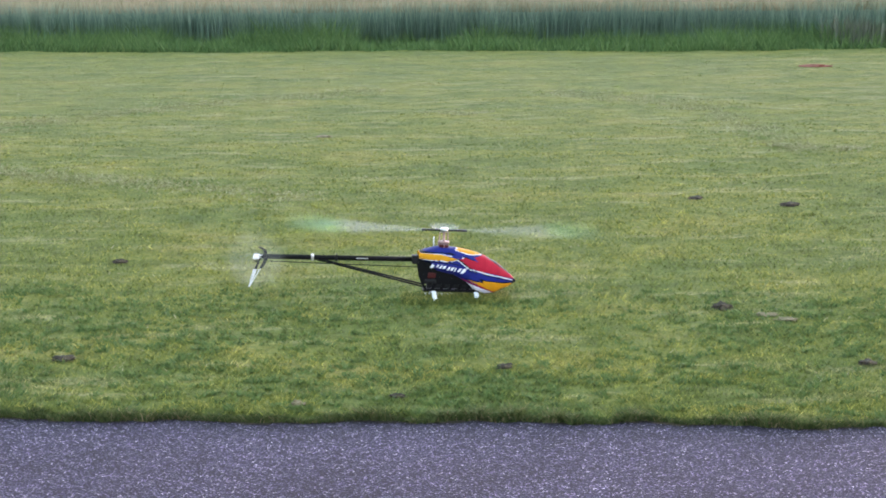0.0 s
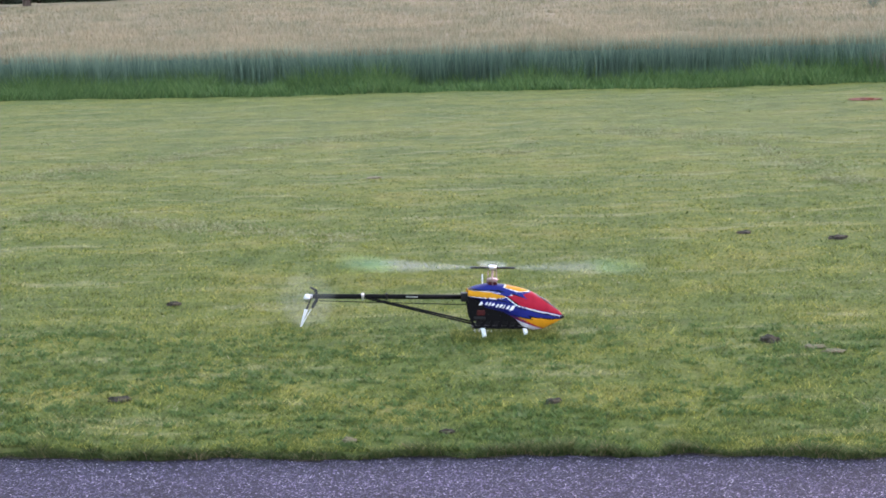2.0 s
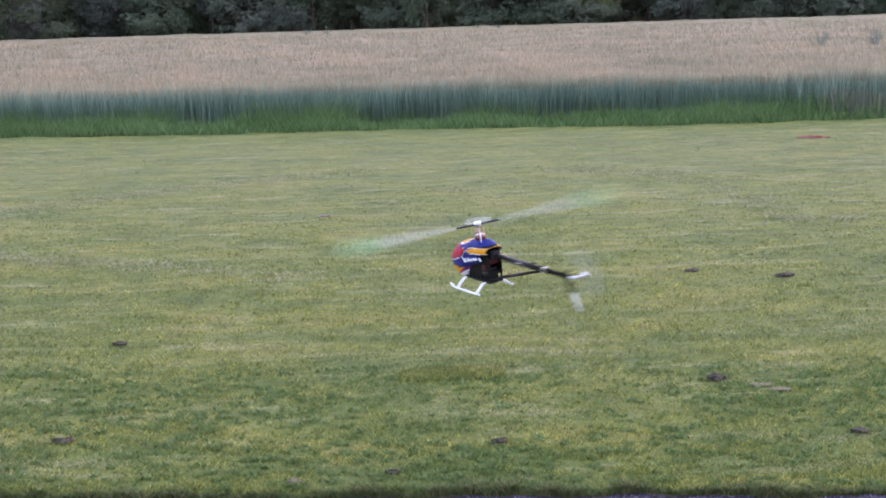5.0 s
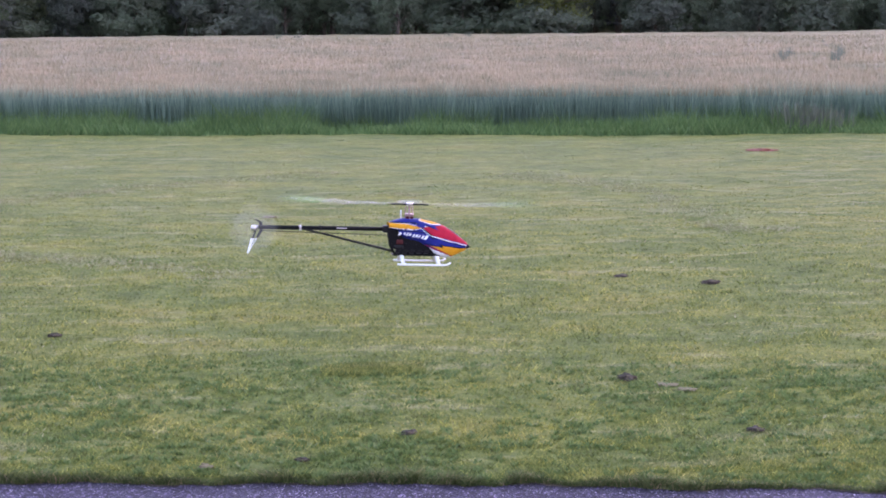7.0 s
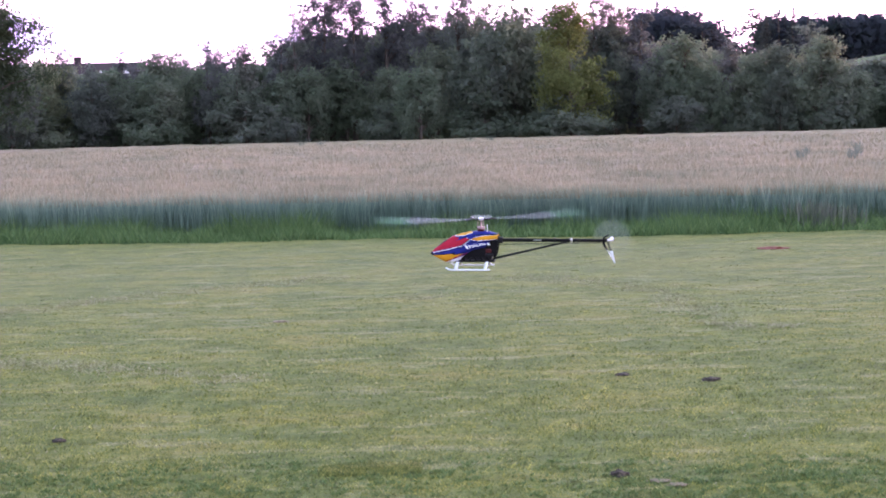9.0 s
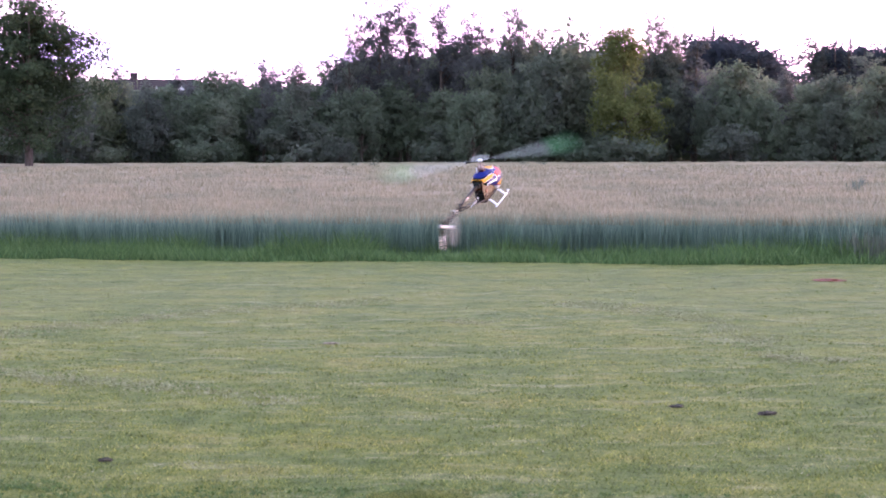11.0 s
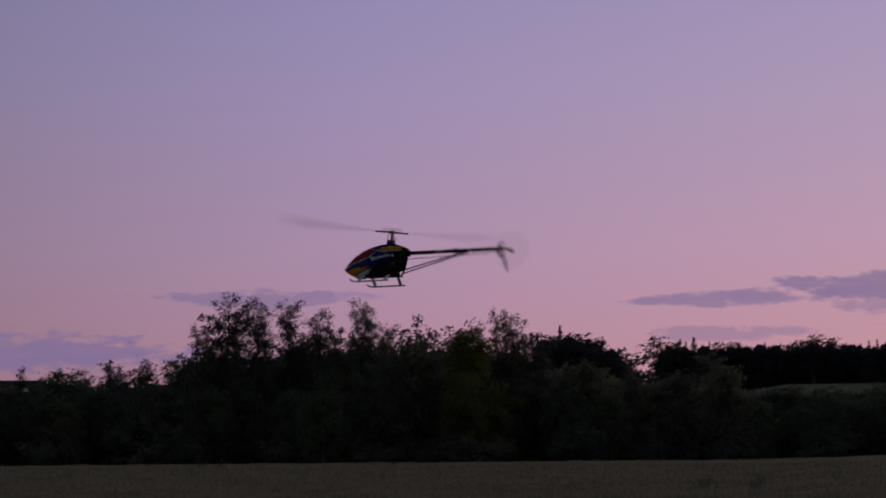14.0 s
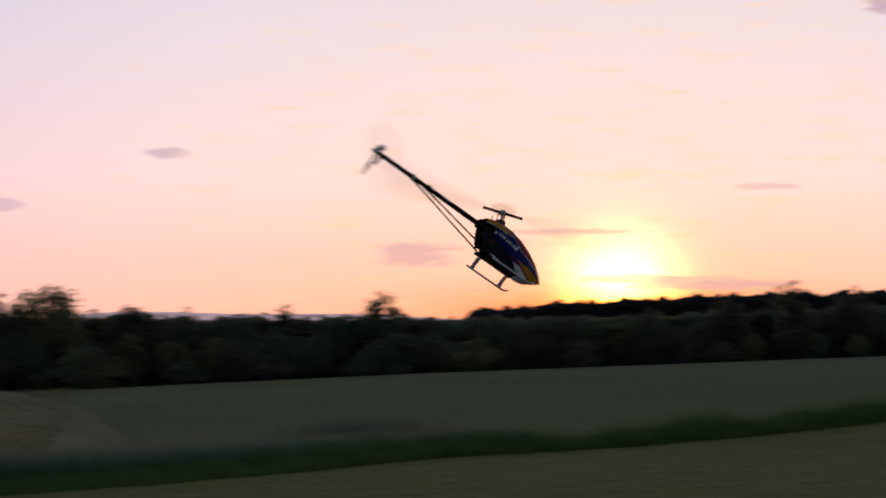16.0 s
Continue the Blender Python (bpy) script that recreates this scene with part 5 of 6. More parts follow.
LIVERY = [  # paint index, outline on the side of the canopy; the first that holds wins
    (3, [(0.352, 0.03), (0.346, 0.10), (0.355, 0.125), (0.38, 0.13), (0.38, 0.03)]),
    (3, [(0.122, 0.163), (0.372, 0.100), (0.372, 0.104), (0.122, 0.168)]),
    (3, [(-0.13, 0.205), (0.03, 0.197), (0.09, 0.188), (0.09, 0.192), (0.03, 0.202), (-0.13, 0.211)]),
    (3, [(-0.13, 0.2437), (0.0, 0.2465), (0.06, 0.240), (0.03, 0.251), (-0.13, 0.251)]),
    (3, [(0.20, 0.236), (0.37, 0.118), (0.37, 0.123), (0.21, 0.240)]),
    (4, [(0.128, 0.171), (0.372, 0.106), (0.372, 0.1095), (0.128, 0.1745)]),
    (4, [(0.060, 0.222), (0.126, 0.168), (0.129, 0.171), (0.064, 0.222)]),
    (3, [(0.064, 0.222), (0.129, 0.171), (0.137, 0.175), (0.074, 0.222)]),
    (1, [(0.072, 0.221), (0.105, 0.228), (0.172, 0.206), (0.150, 0.228), (0.215, 0.24), (0.38, 0.16), (0.38, 0.112), (0.139, 0.174)]),
    (4, [(0.085, 0.226), (0.165, 0.203), (0.168, 0.2045), (0.090, 0.230)]),
    (3, [(0.090, 0.230), (0.168, 0.2045), (0.173, 0.2065), (0.098, 0.236)]),
    (2, [(0.055, 0.262), (0.125, 0.243), (0.185, 0.238), (0.11, 0.262), (0.07, 0.266)]),
    (4, [(0.050, 0.262), (0.12, 0.2405), (0.193, 0.236), (0.115, 0.264), (0.065, 0.2672)]),
    (0, [(0.03, 0.25), (0.105, 0.236), (0.16, 0.212), (0.150, 0.228), (0.215, 0.229), (0.22, 0.29), (0.03, 0.29)]),
    (4, [(-0.13, 0.2145), (0.03, 0.2065), (0.07, 0.217), (0.07, 0.219), (0.03, 0.209), (-0.13, 0.217)]),
    (2, [(-0.13, 0.217), (0.02, 0.21), (0.07, 0.220), (0.02, 0.232), (-0.02, 0.242), (-0.13, 0.244)]),
    (4, [(-0.13, 0.2425), (-0.02, 0.242), (0.04, 0.232), (0.04, 0.2345), (-0.02, 0.2445), (-0.13, 0.2437)]),
    (0, [(-0.13, 0.2437), (0.07, 0.228), (0.10, 0.232), (0.04, 0.262), (0.02, 0.29), (-0.13, 0.29)]),
    (3, [(-0.13, 0.10), (-0.02, 0.10), (-0.045, 0.17), (-0.075, 0.208), (-0.13, 0.213)]),
    (3, [(0.11, 0.121), (0.205, 0.100), (0.19, 0.114), (0.30, 0.098), (0.372, 0.098), (0.372, 0.102), (0.30, 0.104), (0.178, 0.124), (0.192, 0.108), (0.10, 0.127)]),
    (2, [(0.12, 0.118), (0.205, 0.100), (0.19, 0.114), (0.30, 0.098), (0.372, 0.098), (0.372, 0.05), (0.265, 0.05), (0.19, 0.086)]),
    (1, [(0.10, 0.118), (0.19, 0.086), (0.265, 0.05), (0.265, 0.044), (0.18, 0.082), (0.09, 0.118)]),
    (4, [(0.10, 0.108), (0.18, 0.079), (0.27, 0.044), (0.27, 0.02), (0.14, 0.02), (0.12, 0.09)]),
    (0, [(-0.13, 0.215), (0.06, 0.203), (0.128, 0.172), (0.372, 0.107), (0.372, 0.09), (0.06, 0.10), (-0.13, 0.10)]),
]


def make_helicopter():
    blue = painted("blue_gloss", (0.014, 0.020, 0.165), 0.55, spec=0.12)
    red = painted("red_gloss", (0.33, 0.010, 0.032), 0.55, spec=0.12)
    yellow = painted("yellow_gloss", (0.56, 0.26, 0.012), 0.55, spec=0.12)
    black = painted("carbon_black", (0.006, 0.006, 0.007), 0.45, spec=0.08)
    white = painted("white_paint", (0.72, 0.74, 0.78), 0.35, wear=0.03)
    silver = painted("brushed_metal", (0.62, 0.62, 0.63), 0.32, 0.9)
    dark = painted("dark_plastic", (0.011, 0.011, 0.012), 0.5, spec=0.15)
    brown = painted("servo_red_brown", (0.06, 0.010, 0.010), 0.5, spec=0.2)
    bronze = painted("head_metal", (0.30, 0.20, 0.185), 0.42, 0.5)
    heli = new("model_helicopter")
    tagged(heli, "blue, red and yellow remote-control model helicopter with white skids", "helicopter")

    # canopy: lofted shell with its painted flames
    n, k = 260, 132
    V, T, idx = [], [], []
    for i in range(n):
        x = -0.124 + 0.495 * (i / (n - 1)) ** 0.9
        zt, zb, w = curve_at(CANOPY_TOP, x), curve_at(CANOPY_LOW, x), curve_at(CANOPY_WIDE, x)
        mid, half = (zt + zb) / 2, (zt - zb) / 2
        for j in range(k):
            t = 2 * math.pi * j / k
            c, s = math.cos(t), math.sin(t)
            V.append((x, w * math.copysign(abs(c) ** 0.75, c), mid + half * math.copysign(abs(s) ** 0.85, s)))
    for i in range(n - 1):
        for j in range(k):
            a, b = i * k + j, i * k + (j + 1) % k
            T.append((a, a + k, b + k, b))
            q = [V[v] for v in T[-1]]
            x, z = sum(p[0] for p in q) / 4, sum(p[2] for p in q) / 4
            idx.append(next((m for m, poly in LIVERY if inside(poly, x, z)), 0))
    part("canopy", tri_mesh("canopy", V, T, [blue, red, yellow, black, white], idx, True), None, heli, "glossy canopy with red window and yellow flames")

    def box(name, lo, hi, mat, parent, bevel=0.004, label="", taper=None):
        bm = bmesh.new()
        bmesh.ops.create_cube(bm, size=1)
        for v in bm.verts:
            v.co = Vector([lo[a] + (v.co[a] + 0.5) * (hi[a] - lo[a]) for a in range(3)])
            if taper:
                v.co = taper(v.co)
        bmesh.ops.bevel(bm, geom=bm.edges[:], offset=bevel, segments=2, affect="EDGES", profile=0.6)
        return part(name, bm, mat, parent, label)

    def rod(name, points, r, mat, parent, label="", sides=12, r1=None):
        V, T = [], []
        pts = [np.array(p, float) for p in points]
        prev = None
        for i, p in enumerate(pts):
            w = pts[min(i + 1, len(pts) - 1)] - pts[max(i - 1, 0)]
            w /= np.linalg.norm(w)
            a = np.cross(w, [0, 1, 0.01]) if abs(w[1]) < 0.9 else np.cross(w, [1, 0, 0.01])
            a /= np.linalg.norm(a)
            b = np.cross(w, a)
            rr = r if r1 is None else r + (r1 - r) * i / (len(pts) - 1)
            for s in range(sides):
                t = 2 * math.pi * s / sides
                V.append(p + (a * math.cos(t) + b * math.sin(t)) * rr)
        bm = bmesh.new()
        vs = [bm.verts.new(v) for v in V]
        for i in range(len(pts) - 1):
            for s in range(sides):
                s2 = (s + 1) % sides
                bm.faces.new((vs[i * sides + s], vs[i * sides + s2], vs[(i + 1) * sides + s2], vs[(i + 1) * sides + s]))
        bm.faces.new(vs[:sides][::-1])
        bm.faces.new(vs[-sides:])
        bmesh.ops.recalc_face_normals(bm, faces=bm.faces[:])
        return part(name, bm, mat, parent, label)

    # carbon side frames with cut-outs, and what sits between them
    plate = [(-0.118, 0.236), (-0.124, 0.170), (-0.112, 0.105), (-0.104, 0.088), (0.150, 0.088), (0.185, 0.10), (0.10, 0.14), (0.0, 0.2)]
    rail = [(-0.104, 0.088), (-0.086, 0.053), (0.178, 0.053), (0.180, 0.063), (-0.08, 0.063), (-0.092, 0.088)]
    posts = [[(x, 0.062), (x + 0.014, 0.062), (x + 0.026, 0.089), (x + 0.008, 0.089)] for x in (-0.055, -0.012, 0.031, 0.074, 0.117, 0.155)]
    for y in (0.034, -0.034):
        bm = bmesh.new()
        for outline in (plate, rail, *posts):
            f = bm.faces.new([bm.verts.new((x, y - 0.0015, z)) for x, z in outline])
            ext = bmesh.ops.extrude_face_region(bm, geom=[f])
            for v in [g for g in ext["geom"] if isinstance(g, bmesh.types.BMVert)]:
                v.co.y += 0.003
        bmesh.ops.recalc_face_normals(bm, faces=bm.faces[:])
        part("side_frame", bm, black, heli, "black carbon side frame with cut-outs", False)
    box("battery", (-0.075, -0.028, 0.064), (0.15, 0.028, 0.128), dark, heli)
    box("motor", (0.03, -0.03, 0.12), (0.09, 0.03, 0.17), silver, heli, 0.012)
    box("servo", (-0.10, -0.030, 0.15), (-0.05, 0.030, 0.185), brown, heli)
    box("gear_cover", (-0.09, -0.042, 0.090), (-0.03, 0.042, 0.112), dark, heli, 0.008)
    box("bottom_plate", (-0.095, -0.04, 0.049), (0.185, 0.04, 0.057), black, heli)
    for x, z in ((-0.10, 0.13), (-0.06, 0.155), (-0.02, 0.12), (0.04, 0.115), (0.10, 0.10)):
        for y in (0.0365, -0.0365):
            box("frame_bolt", (x, y - 0.002, z), (x + 0.005, y + 0.002, z + 0.005), dark, heli, 0.002)
    for y in (0.037, -0.037):
        box("servo_flank", (-0.075, y - 0.003, 0.118), (-0.035, y + 0.003, 0.145), brown, heli, 0.003)

    # tail
    boom = rod("tail_boom", [(-0.10, 0, 0.203), (-0.90, 0, 0.199)], 0.0125, black, heli, "black carbon tail boom", 16)
    box("boom_clamp", (-0.650, -0.015, 0.186), (-0.636, 0.015, 0.215), silver, boom, 0.004, "silver boom clamp")
    box("boom_guide", (-0.53, -0.016, 0.186), (-0.52, 0.016, 0.219), dark, boom)
    box("boom_mount", (-0.155, -0.022, 0.182), (-0.10, 0.022, 0.224), dark, heli, 0.006)
    box("boom_mark", (-0.43, -0.0130, 0.200), (-0.37, 0.0130, 0.205), silver, boom, 0.001, "white lettering bars")
    for y in (0.03, -0.03):
        rod("support_rod", [(-0.635, y * 0.4, 0.196), (-0.085, y, 0.070)], 0.0045, black, heli)
    rod("tail_pushrod", [(-0.86, -0.018, 0.180), (-0.12, -0.022, 0.168)], 0.0022, black, heli)
    gear = box("tail_gearbox", (-0.930, -0.012, 0.190), (-0.888, 0.012, 0.209), silver, heli, 0.005, "silver tail gearbox")
    rod("tail_shaft", [(-0.92, -0.02, 0.199), (-0.92, -0.062, 0.199)], 0.006, silver, gear)
    rod("tail_hub", [(-0.92, -0.048, 0.199), (-0.92, -0.066, 0.199)], 0.016, silver, gear)

    def fin(name, pts, mat, y0, label):
        bm = bmesh.new()
        f = bm.faces.new([bm.verts.new((x, y0, z)) for x, z in pts])
        ext = bmesh.ops.extrude_face_region(bm, geom=[f])
        for v in [g for g in ext["geom"] if isinstance(g, bmesh.types.BMVert)]:
            v.co.y += 0.004
        bmesh.ops.recalc_face_normals(bm, faces=bm.faces[:])
        return part(name, bm, mat, heli, label, False)

    fin("tail_fin", [(-0.862, 0.200), (-0.862, 0.176), (-0.885, 0.135), (-0.900, 0.136), (-0.880, 0.176), (-0.878, 0.200)], black, 0.014, "black swept tail fin")
    fin("tail_fin", [(-0.908, 0.19), (-0.913, 0.16), (-0.925, 0.13), (-0.914, 0.13), (-0.902, 0.16), (-0.896, 0.19)], black, 0.014, "black swept tail fin")
    fin("tail_fin", [(-0.862, 0.200), (-0.868, 0.228), (-0.900, 0.244), (-0.910, 0.240), (-0.885, 0.226), (-0.878, 0.200)], black, 0.014, "black swept tail fin")
    fin("fin_tip", [(-0.893, 0.136), (-0.944, 0.040), (-0.950, 0.041), (-0.931, 0.128), (-0.912, 0.130), (-0.936, 0.06), (-0.905, 0.122)], white, 0.013, "white tail fin tip")

    # skids
    for x in (-0.045, 0.165):
        for y in (1, -1):
            bm = bmesh.new()
            pts = [(x, 0.02 * y, 0.056), (x + 0.002, 0.055 * y, 0.050), (x + 0.006, 0.085 * y, 0.022), (x + 0.010, 0.100 * y, 0.006)]
            rings = []
            for p in pts:
                rings.append([bm.verts.new((p[0] + dx, p[1] + dy, p[2])) for dx, dy in ((-0.011, -0.004), (0.011, -0.004), (0.011, 0.004), (-0.011, 0.004))])
            for a, b in zip(rings, rings[1:]):
                for s in range(4):
                    bm.faces.new((a[s], a[(s + 1) % 4], b[(s + 1) % 4], b[s]))
            bm.faces.new(rings[0]), bm.faces.new(rings[-1])
            bmesh.ops.recalc_face_normals(bm, faces=bm.faces[:])
            part("skid_leg", bm, white, heli, "white skid leg")
    for y in (0.100, -0.100):
        rod("skid_tube", [(-0.072, y, 0.006), (0.0, y, 0.005), (0.20, y, 0.005), (0.225, y, 0.009), (0.245, y, 0.021)], 0.0055, white, heli, "white skid tube")

    # mast and head
    rod("mast", [(0, 0, 0.22), (0, 0, 0.352)], 0.006, bronze, heli, "steel main shaft")
    swash = rod("swashplate", [(0, 0, 0.288), (0, 0, 0.297)], 0.028, bronze, heli, "bronze-grey swashplate")
    for t in (0.5, 2.6, 4.7):
        rod("pitch_link", [(0.028 * math.cos(t), 0.028 * math.sin(t), 0.255), (0.022 * math.cos(t), 0.022 * math.sin(t), 0.342)], 0.0026, bronze, swash)
    box("mast_bearing", (-0.022, -0.02, 0.262), (0.022, 0.02, 0.282), brown, heli, 0.003)
    rod("antenna", [(-0.046, 0.02, 0.262), (-0.048, 0.02, 0.315)], 0.003, white, heli)

    # lettering as plain slanted bars on both flanks
    for side in (1, -1):
        x = -0.060
        for i, (w, h) in enumerate(((0.015, 0.034), (0.010, 0.016), (0.009, 0.020), (0.013, 0.015), (0.010, 0.022), (0.012, 0.017), (0.007, 0.020), (0.012, 0.018), (0.017, 0.024))):
            z = 0.190 - 0.18 * (x + 0.06)
            y = curve_at(CANOPY_WIDE, x)
            zt, zb = curve_at(CANOPY_TOP, x), curve_at(CANOPY_LOW, x)
            r = (z - (zt + zb) / 2) / ((zt - zb) / 2)
            y *= max(0.2, 1 - abs(r) ** (1 / 0.425)) ** 0.375
            box("lettering_bar", (x, side * y - 0.003, z - h / 2), (x + w, side * y + 0.003, z + h / 2), white, heli, 0.001,
                "white slanted lettering bar", lambda c, z=z: Vector((c.x + 0.6 * (c.z - z), c.y, c.z)))
            x += w + (0.010 if i % 3 == 0 else 0.006)

    # rotors: the spinning blades swept out as thin translucent sheets
    rotor = rod("main_rotor", [(0, 0, 0.345), (0, 0, 0.362)], 0.020, silver, heli, "spinning two-bladed main rotor")
    for y in (1, -1):
        box("blade_grip", (0.012 if y > 0 else -0.112, -0.010, 0.348), (0.112 if y > 0 else -0.012, 0.010, 0.357), dark, rotor, 0.004, "dark blade grip")

    def swept(name, r0, r1, spread, thick, mat, parent, start, label):
        V, T = [], []
        rings, arc = 14, 18
        for i in range(rings + 1):
            r = r0 + (r1 - r0) * i / rings
            for j in range(arc + 1):
                a = start + spread * (j / arc - 0.5)
                for z in (0.354 - thick / 2, 0.354 + thick / 2):
                    V.append((r * math.cos(a), r * math.sin(a), z + 0.02 * (r / r1) ** 2))
        w = 2 * (arc + 1)
        for i in range(rings):
            for j in range(arc):
                o = i * w + 2 * j
                T.append((o + 1, o + w + 1, o + w + 3, o + 3))
                T.append((o, o + 2, o + w + 2, o + w))
            o = i * w
            T.append((o, o + w, o + w + 1, o + 1))
            o = i * w + 2 * arc
            T.append((o, o + 1, o + w + 1, o + w))
        o = rings * w
        for j in range(arc):
            T.append((o + 2 * j, o + 2 * j + 2, o + 2 * j + 3, o + 2 * j + 1))
        return part(name, tri_mesh(name, V, T, [mat], smooth=False), None, parent, label)

    def sweep_material(name, strength, spread, start, inner, tip, end=0.79):
        m = bpy.data.materials.new(name)
        m.use_nodes = True
        n = Nodes(m.node_tree)
        b = n.tree.nodes["Principled BSDF"]
        sep = n.add("ShaderNodeSeparateXYZ")
        n.link(coords(n), sep.inputs[0])
        x, y, _ = sep.outputs
        r = n.math("SQRT", n.math("ADD", n.math("MULTIPLY", x, x), n.math("MULTIPLY", y, y)))
        n.link(n.ramp(r, [(0.48, inner), (0.56, tip)]), b.inputs["Base Color"])
        b.inputs["Roughness"].default_value = 0.5
        across = n.math("ABSOLUTE", n.math("DIVIDE", y, n.math("MULTIPLY", n.math("ABSOLUTE", x), math.tan(spread / 2))))
        edge = n.math("SUBTRACT", 1.0, n.math("POWER", across, 1.6), clamp=True)
        edge = n.math("MULTIPLY", edge, n.ramp(r, [(0.0, (1, 1, 1)), (0.75 * end, (1, 1, 1)), (end, (0.08, 0.08, 0.08))]))
        density = n.math("MULTIPLY", edge, strength, clamp=True)
        clear, both = n.add("ShaderNodeBsdfTransparent"), n.add("ShaderNodeMixShader")
        n.link(density, both.inputs[0]), n.link(clear.outputs[0], both.inputs[1]), n.link(b.outputs[0], both.inputs[2])
        n.link(both.outputs[0], n.tree.nodes["Material Output"].inputs["Surface"])
        return m

    wide = radians(46)
    swept("rotor_blade", 0.10, 0.79, wide, 0.004, sweep_material("blade_sweep", 0.095, wide, math.pi, (0.62, 0.62, 0.62), (0.22, 0.62, 0.27)), rotor, math.pi, "white blade with green tip, blurred by its spin")
    swept("rotor_blade", 0.10, 0.79, wide, 0.004, sweep_material("blade_sweep_faint", 0.065, wide, 0, (0.62, 0.62, 0.62), (0.22, 0.62, 0.27)), rotor, 0.0, "white blade with green tip, blurred by its spin")

    m = sweep_material("hub_sweep", 0.15, radians(179.8), 0, (0.7, 0.68, 0.68), (0.7, 0.68, 0.68), 0.08)
    for start in (0.0, math.pi):
        swept("blade_grip", 0.01, 0.08, radians(180), 0.004, m, rotor, start, "white blade grip blurred by its spin")

    # tail rotor
    m = sweep_material("tail_sweep", 0.04, radians(179.8), 0, (0.75, 0.75, 0.76), (0.75, 0.75, 0.76), 0.145)
    for start in (0.0, math.pi):
        ob = swept("tail_blade", 0.02, 0.145, radians(180), 0.003, m, heli, start, "white tail rotor blade blurred by its spin")
        ob.matrix_basis = Matrix.Translation((-0.92, -0.060, 0.199)) @ Matrix.Rotation(math.pi / 2, 4, "X") @ Matrix.Rotation(0.5 * math.pi + 0.3, 4, "Z") @ Matrix.Translation((0, 0, -0.354))
    return heli, rotor


# ---- small things on the lawn ----


def lump(name, label, x, y, sx, sy, sz, mat, seed, category="clod"):
    g = np.random.default_rng(seed)
    bm = bmesh.new()
    bmesh.ops.create_icosphere(bm, subdivisions=3, radius=1)
    off = Vector(g.uniform(0, 50, 3))
    for v in bm.verts:
        k = 1 + 0.55 * noise.noise(v.co * 1.7 + off) + 0.25 * noise.noise(v.co * 4.5 + off)
        v.co = Vector((v.co.x * k * sx, v.co.y * k * sy, max(v.co.z * k, -0.25) * sz))
    me = bpy.data.meshes.new(name)
    bm.to_mesh(me)
    bm.free()
    me.materials.append(mat)
    ob = new(name, me)
    ob.location = (x, y, float(lawn_height(np.array(x), np.array(y))) + 0.006 + 0.2 * sz)
    ob.rotation_euler = (0, 0, g.uniform(-0.3, 0.3))
    return tagged(ob, label, category, "clods on the lawn")


CLODS = [  # x, y, half length, half depth, half height, paint
    (1.61, 8.93, 0.045, 0.04, 0.026, 0), (1.78, 8.74, 0.055, 0.035, 0.008, 1), (2.66, 12.35, 0.055, 0.05, 0.020, 0), (2.10, 12.66, 0.05, 0.04, 0.014, 0),
    (0.50, 7.74, 0.035, 0.03, 0.014, 0), (-1.35, 8.02, 0.05, 0.04, 0.014, 0), (-1.46, 10.6, 0.04, 0.03, 0.016, 0), (-0.5, 17.0, 0.07, 0.07, 0.012, 1), (0.05, 7.3, 0.03, 0.02, 0.012, 0),
    (2.0, 7.72, 0.035, 0.03, 0.014, 0), (1.85, 8.62, 0.05, 0.03, 0.010, 1), (-0.33, 7.15, 0.028, 0.02, 0.016, 1)]


def build_clods():
    for i, (x, y, a, b, c, m) in enumerate(CLODS):
        lump("earth_clod", "pale dry clod of earth on the lawn" if m else "small brown clod of earth on the lawn", x, y, a, b, c, (SOIL, PALE_SOIL)[m], 100 + i)
    lump("red_patch", "rust-red flat heap lying on the lawn", 5.6, 24.6, 0.19, 0.14, 0.022, RED_SOIL, 150, "heap")


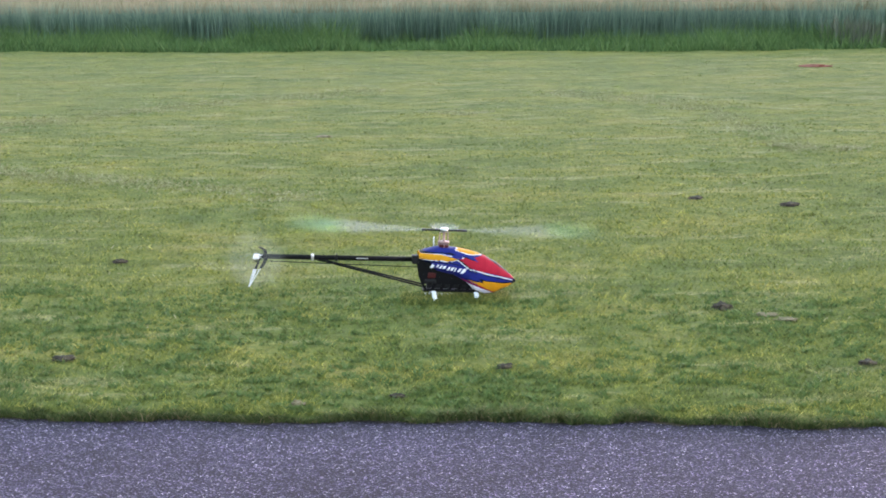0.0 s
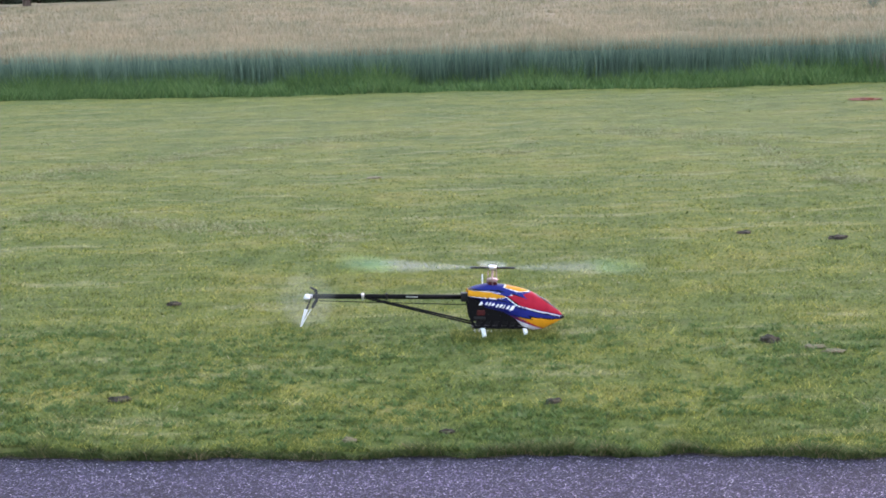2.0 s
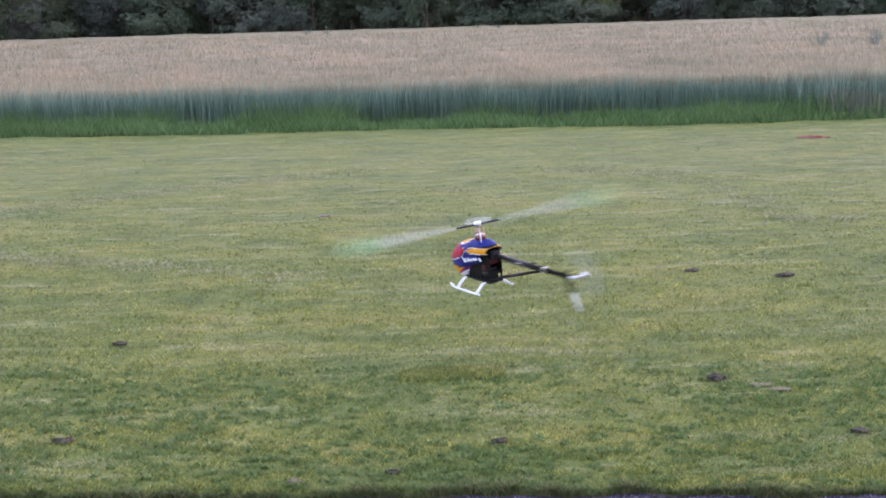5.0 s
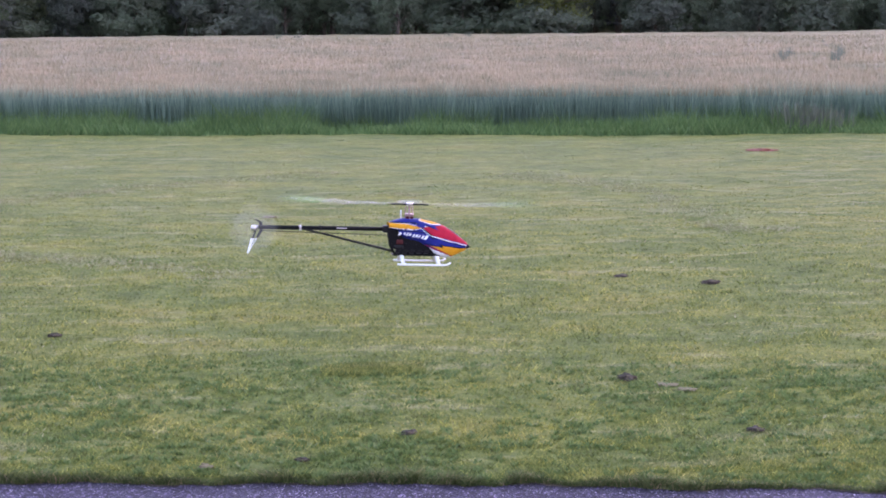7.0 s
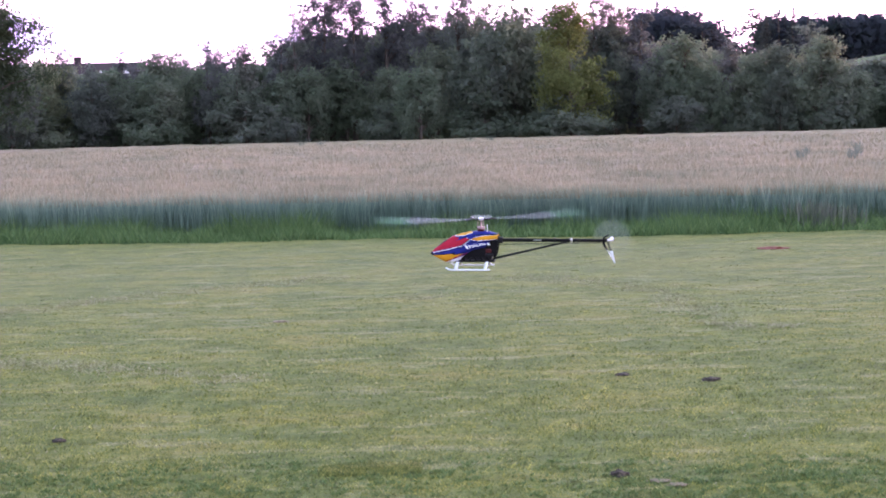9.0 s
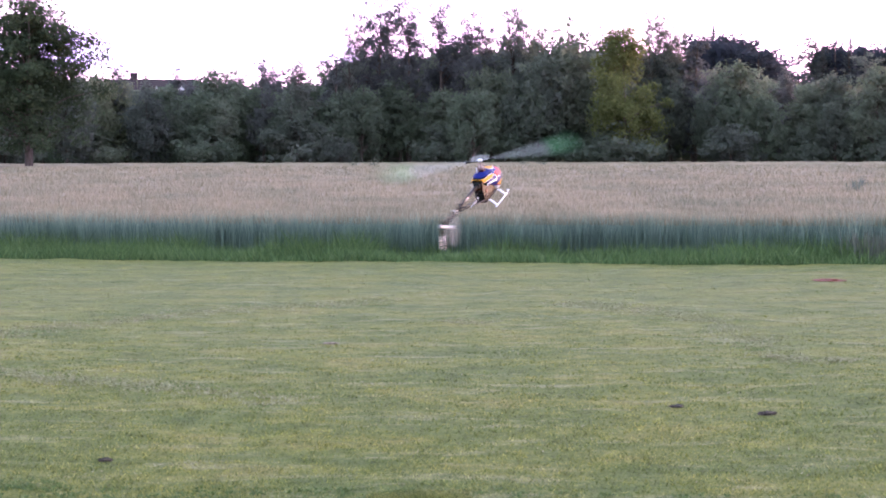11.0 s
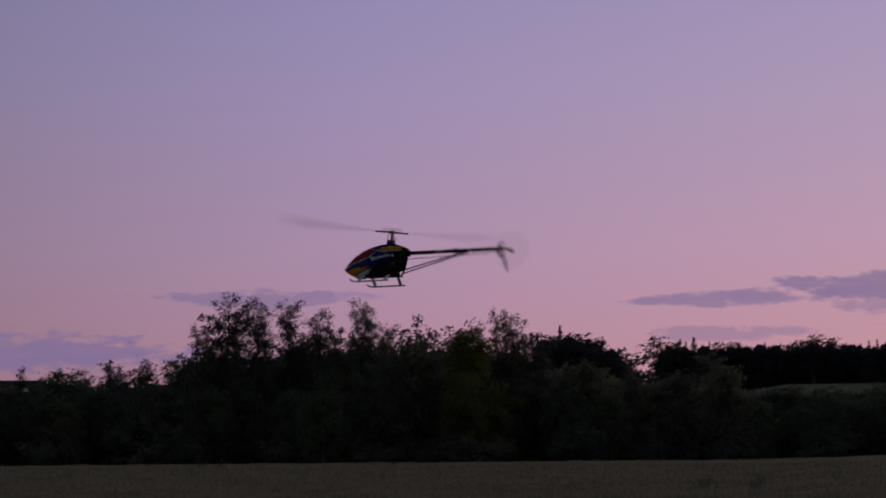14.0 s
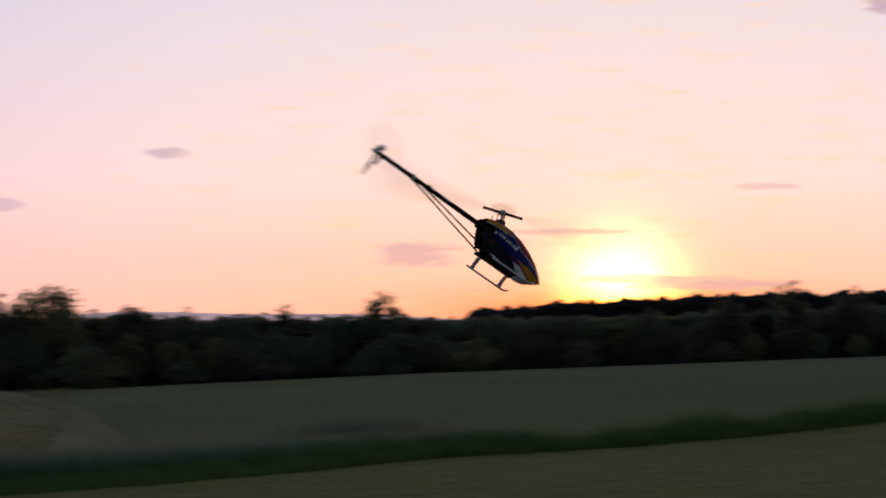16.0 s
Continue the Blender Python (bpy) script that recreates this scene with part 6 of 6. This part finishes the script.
def build_gaps_and_weeds():
    V_all, T_all = [], []
    # clumps added in place of two trampled lines and far tramline gaps; rank clumps at the lawn's edge
    spots = [(11.6 + 4.1 * u, 50.5 + 15.5 * u, 0.96 - 0.1 * u, 0.06, 70) for u in np.linspace(0, 0.4, 4)]
    spots += [(12.75 + 8.0 * u, 49.4 + 36.0 * u - 2.5 * math.sin(math.pi * u), 0.92 - 0.12 * u, 0.06, int(55 - 20 * u)) for u in np.linspace(0, 1, 16) ** 1.4]
    spots += [(x, y + 3 * k, 0.92 - 0.04 * k, 0.10, 50) for x, y in ((-4.4, 116), (-3.2, 116), (6.2, 120), (7.4, 120)) for k in range(3)]
    spots += [(7.1, 28.9, 0.52, 0.18, 320), (7.5, 28.9, 0.42, 0.16, 220), (42, 43.2, 1.1, 0.9, 260), (44, 43.6, 1.0, 0.9, 260), (40.5, 41.6, 0.85, 0.8, 260), (46, 43.6, 0.8, 0.8, 260)]
    for i, (x, y, h, w, count) in enumerate(spots):
        g = np.random.default_rng(300 + i)
        px, py = x + g.normal(0, w, count), y + g.normal(0, w, count)
        V, T = blades(px, py, land(px, py), h * g.uniform(0.5, 1.05, count), np.full(count, 0.034), 0.14, 2)
        T_all.append(T + sum(len(v) for v in V_all))
        V_all.append(V)
    weeds = new("weeds", tri_mesh("weeds", np.concatenate(V_all), np.concatenate(T_all), [LEAF_GREEN]))
    tagged(weeds, "dark green clumps standing in for crop gaps, with weeds before the crop", "weeds", kind="stuff")


build_ground()
build_lawn_sheet()
build_road()
build_earth_strip()
build_ridge()
build_house()
build_wheat()
build_trees()
build_woods()
helicopter, main_rotor = make_helicopter()
build_clods()
build_gaps_and_weeds()
build_grass()


# ---- what moves ----


def motions():
    rows, spin = [], []
    last = None
    for t, x, y, z, heading, nose, side in FLIGHT_ROWS:
        now = (t, x, y, z, heading, nose, side)
        if last and abs(heading - last[4]) > 70:
            rows.append(tuple((a + b) / 2 for a, b in zip(last, now)))
        rows.append(now)
        last = now
    view = [(r[0], r[4]) for r in CAMERA_ROWS]
    for t, x, y, z, heading, nose, side in rows:
        az = np.interp(t, [v[0] for v in view], [v[1] for v in view])
        spin.append((t, pose(0, 0, 0, 0, 0, -heading - az + 6)))
    walk(helicopter, [(r[0], pose(r[1], r[2], r[3]) @ pose(0, 0, 0, 0, 0, r[4]) @ pose(0, 0, 0, 0, r[5], 0) @ pose(0, 0, 0, r[6])) for r in rows])
    walk(main_rotor, spin)


motions()
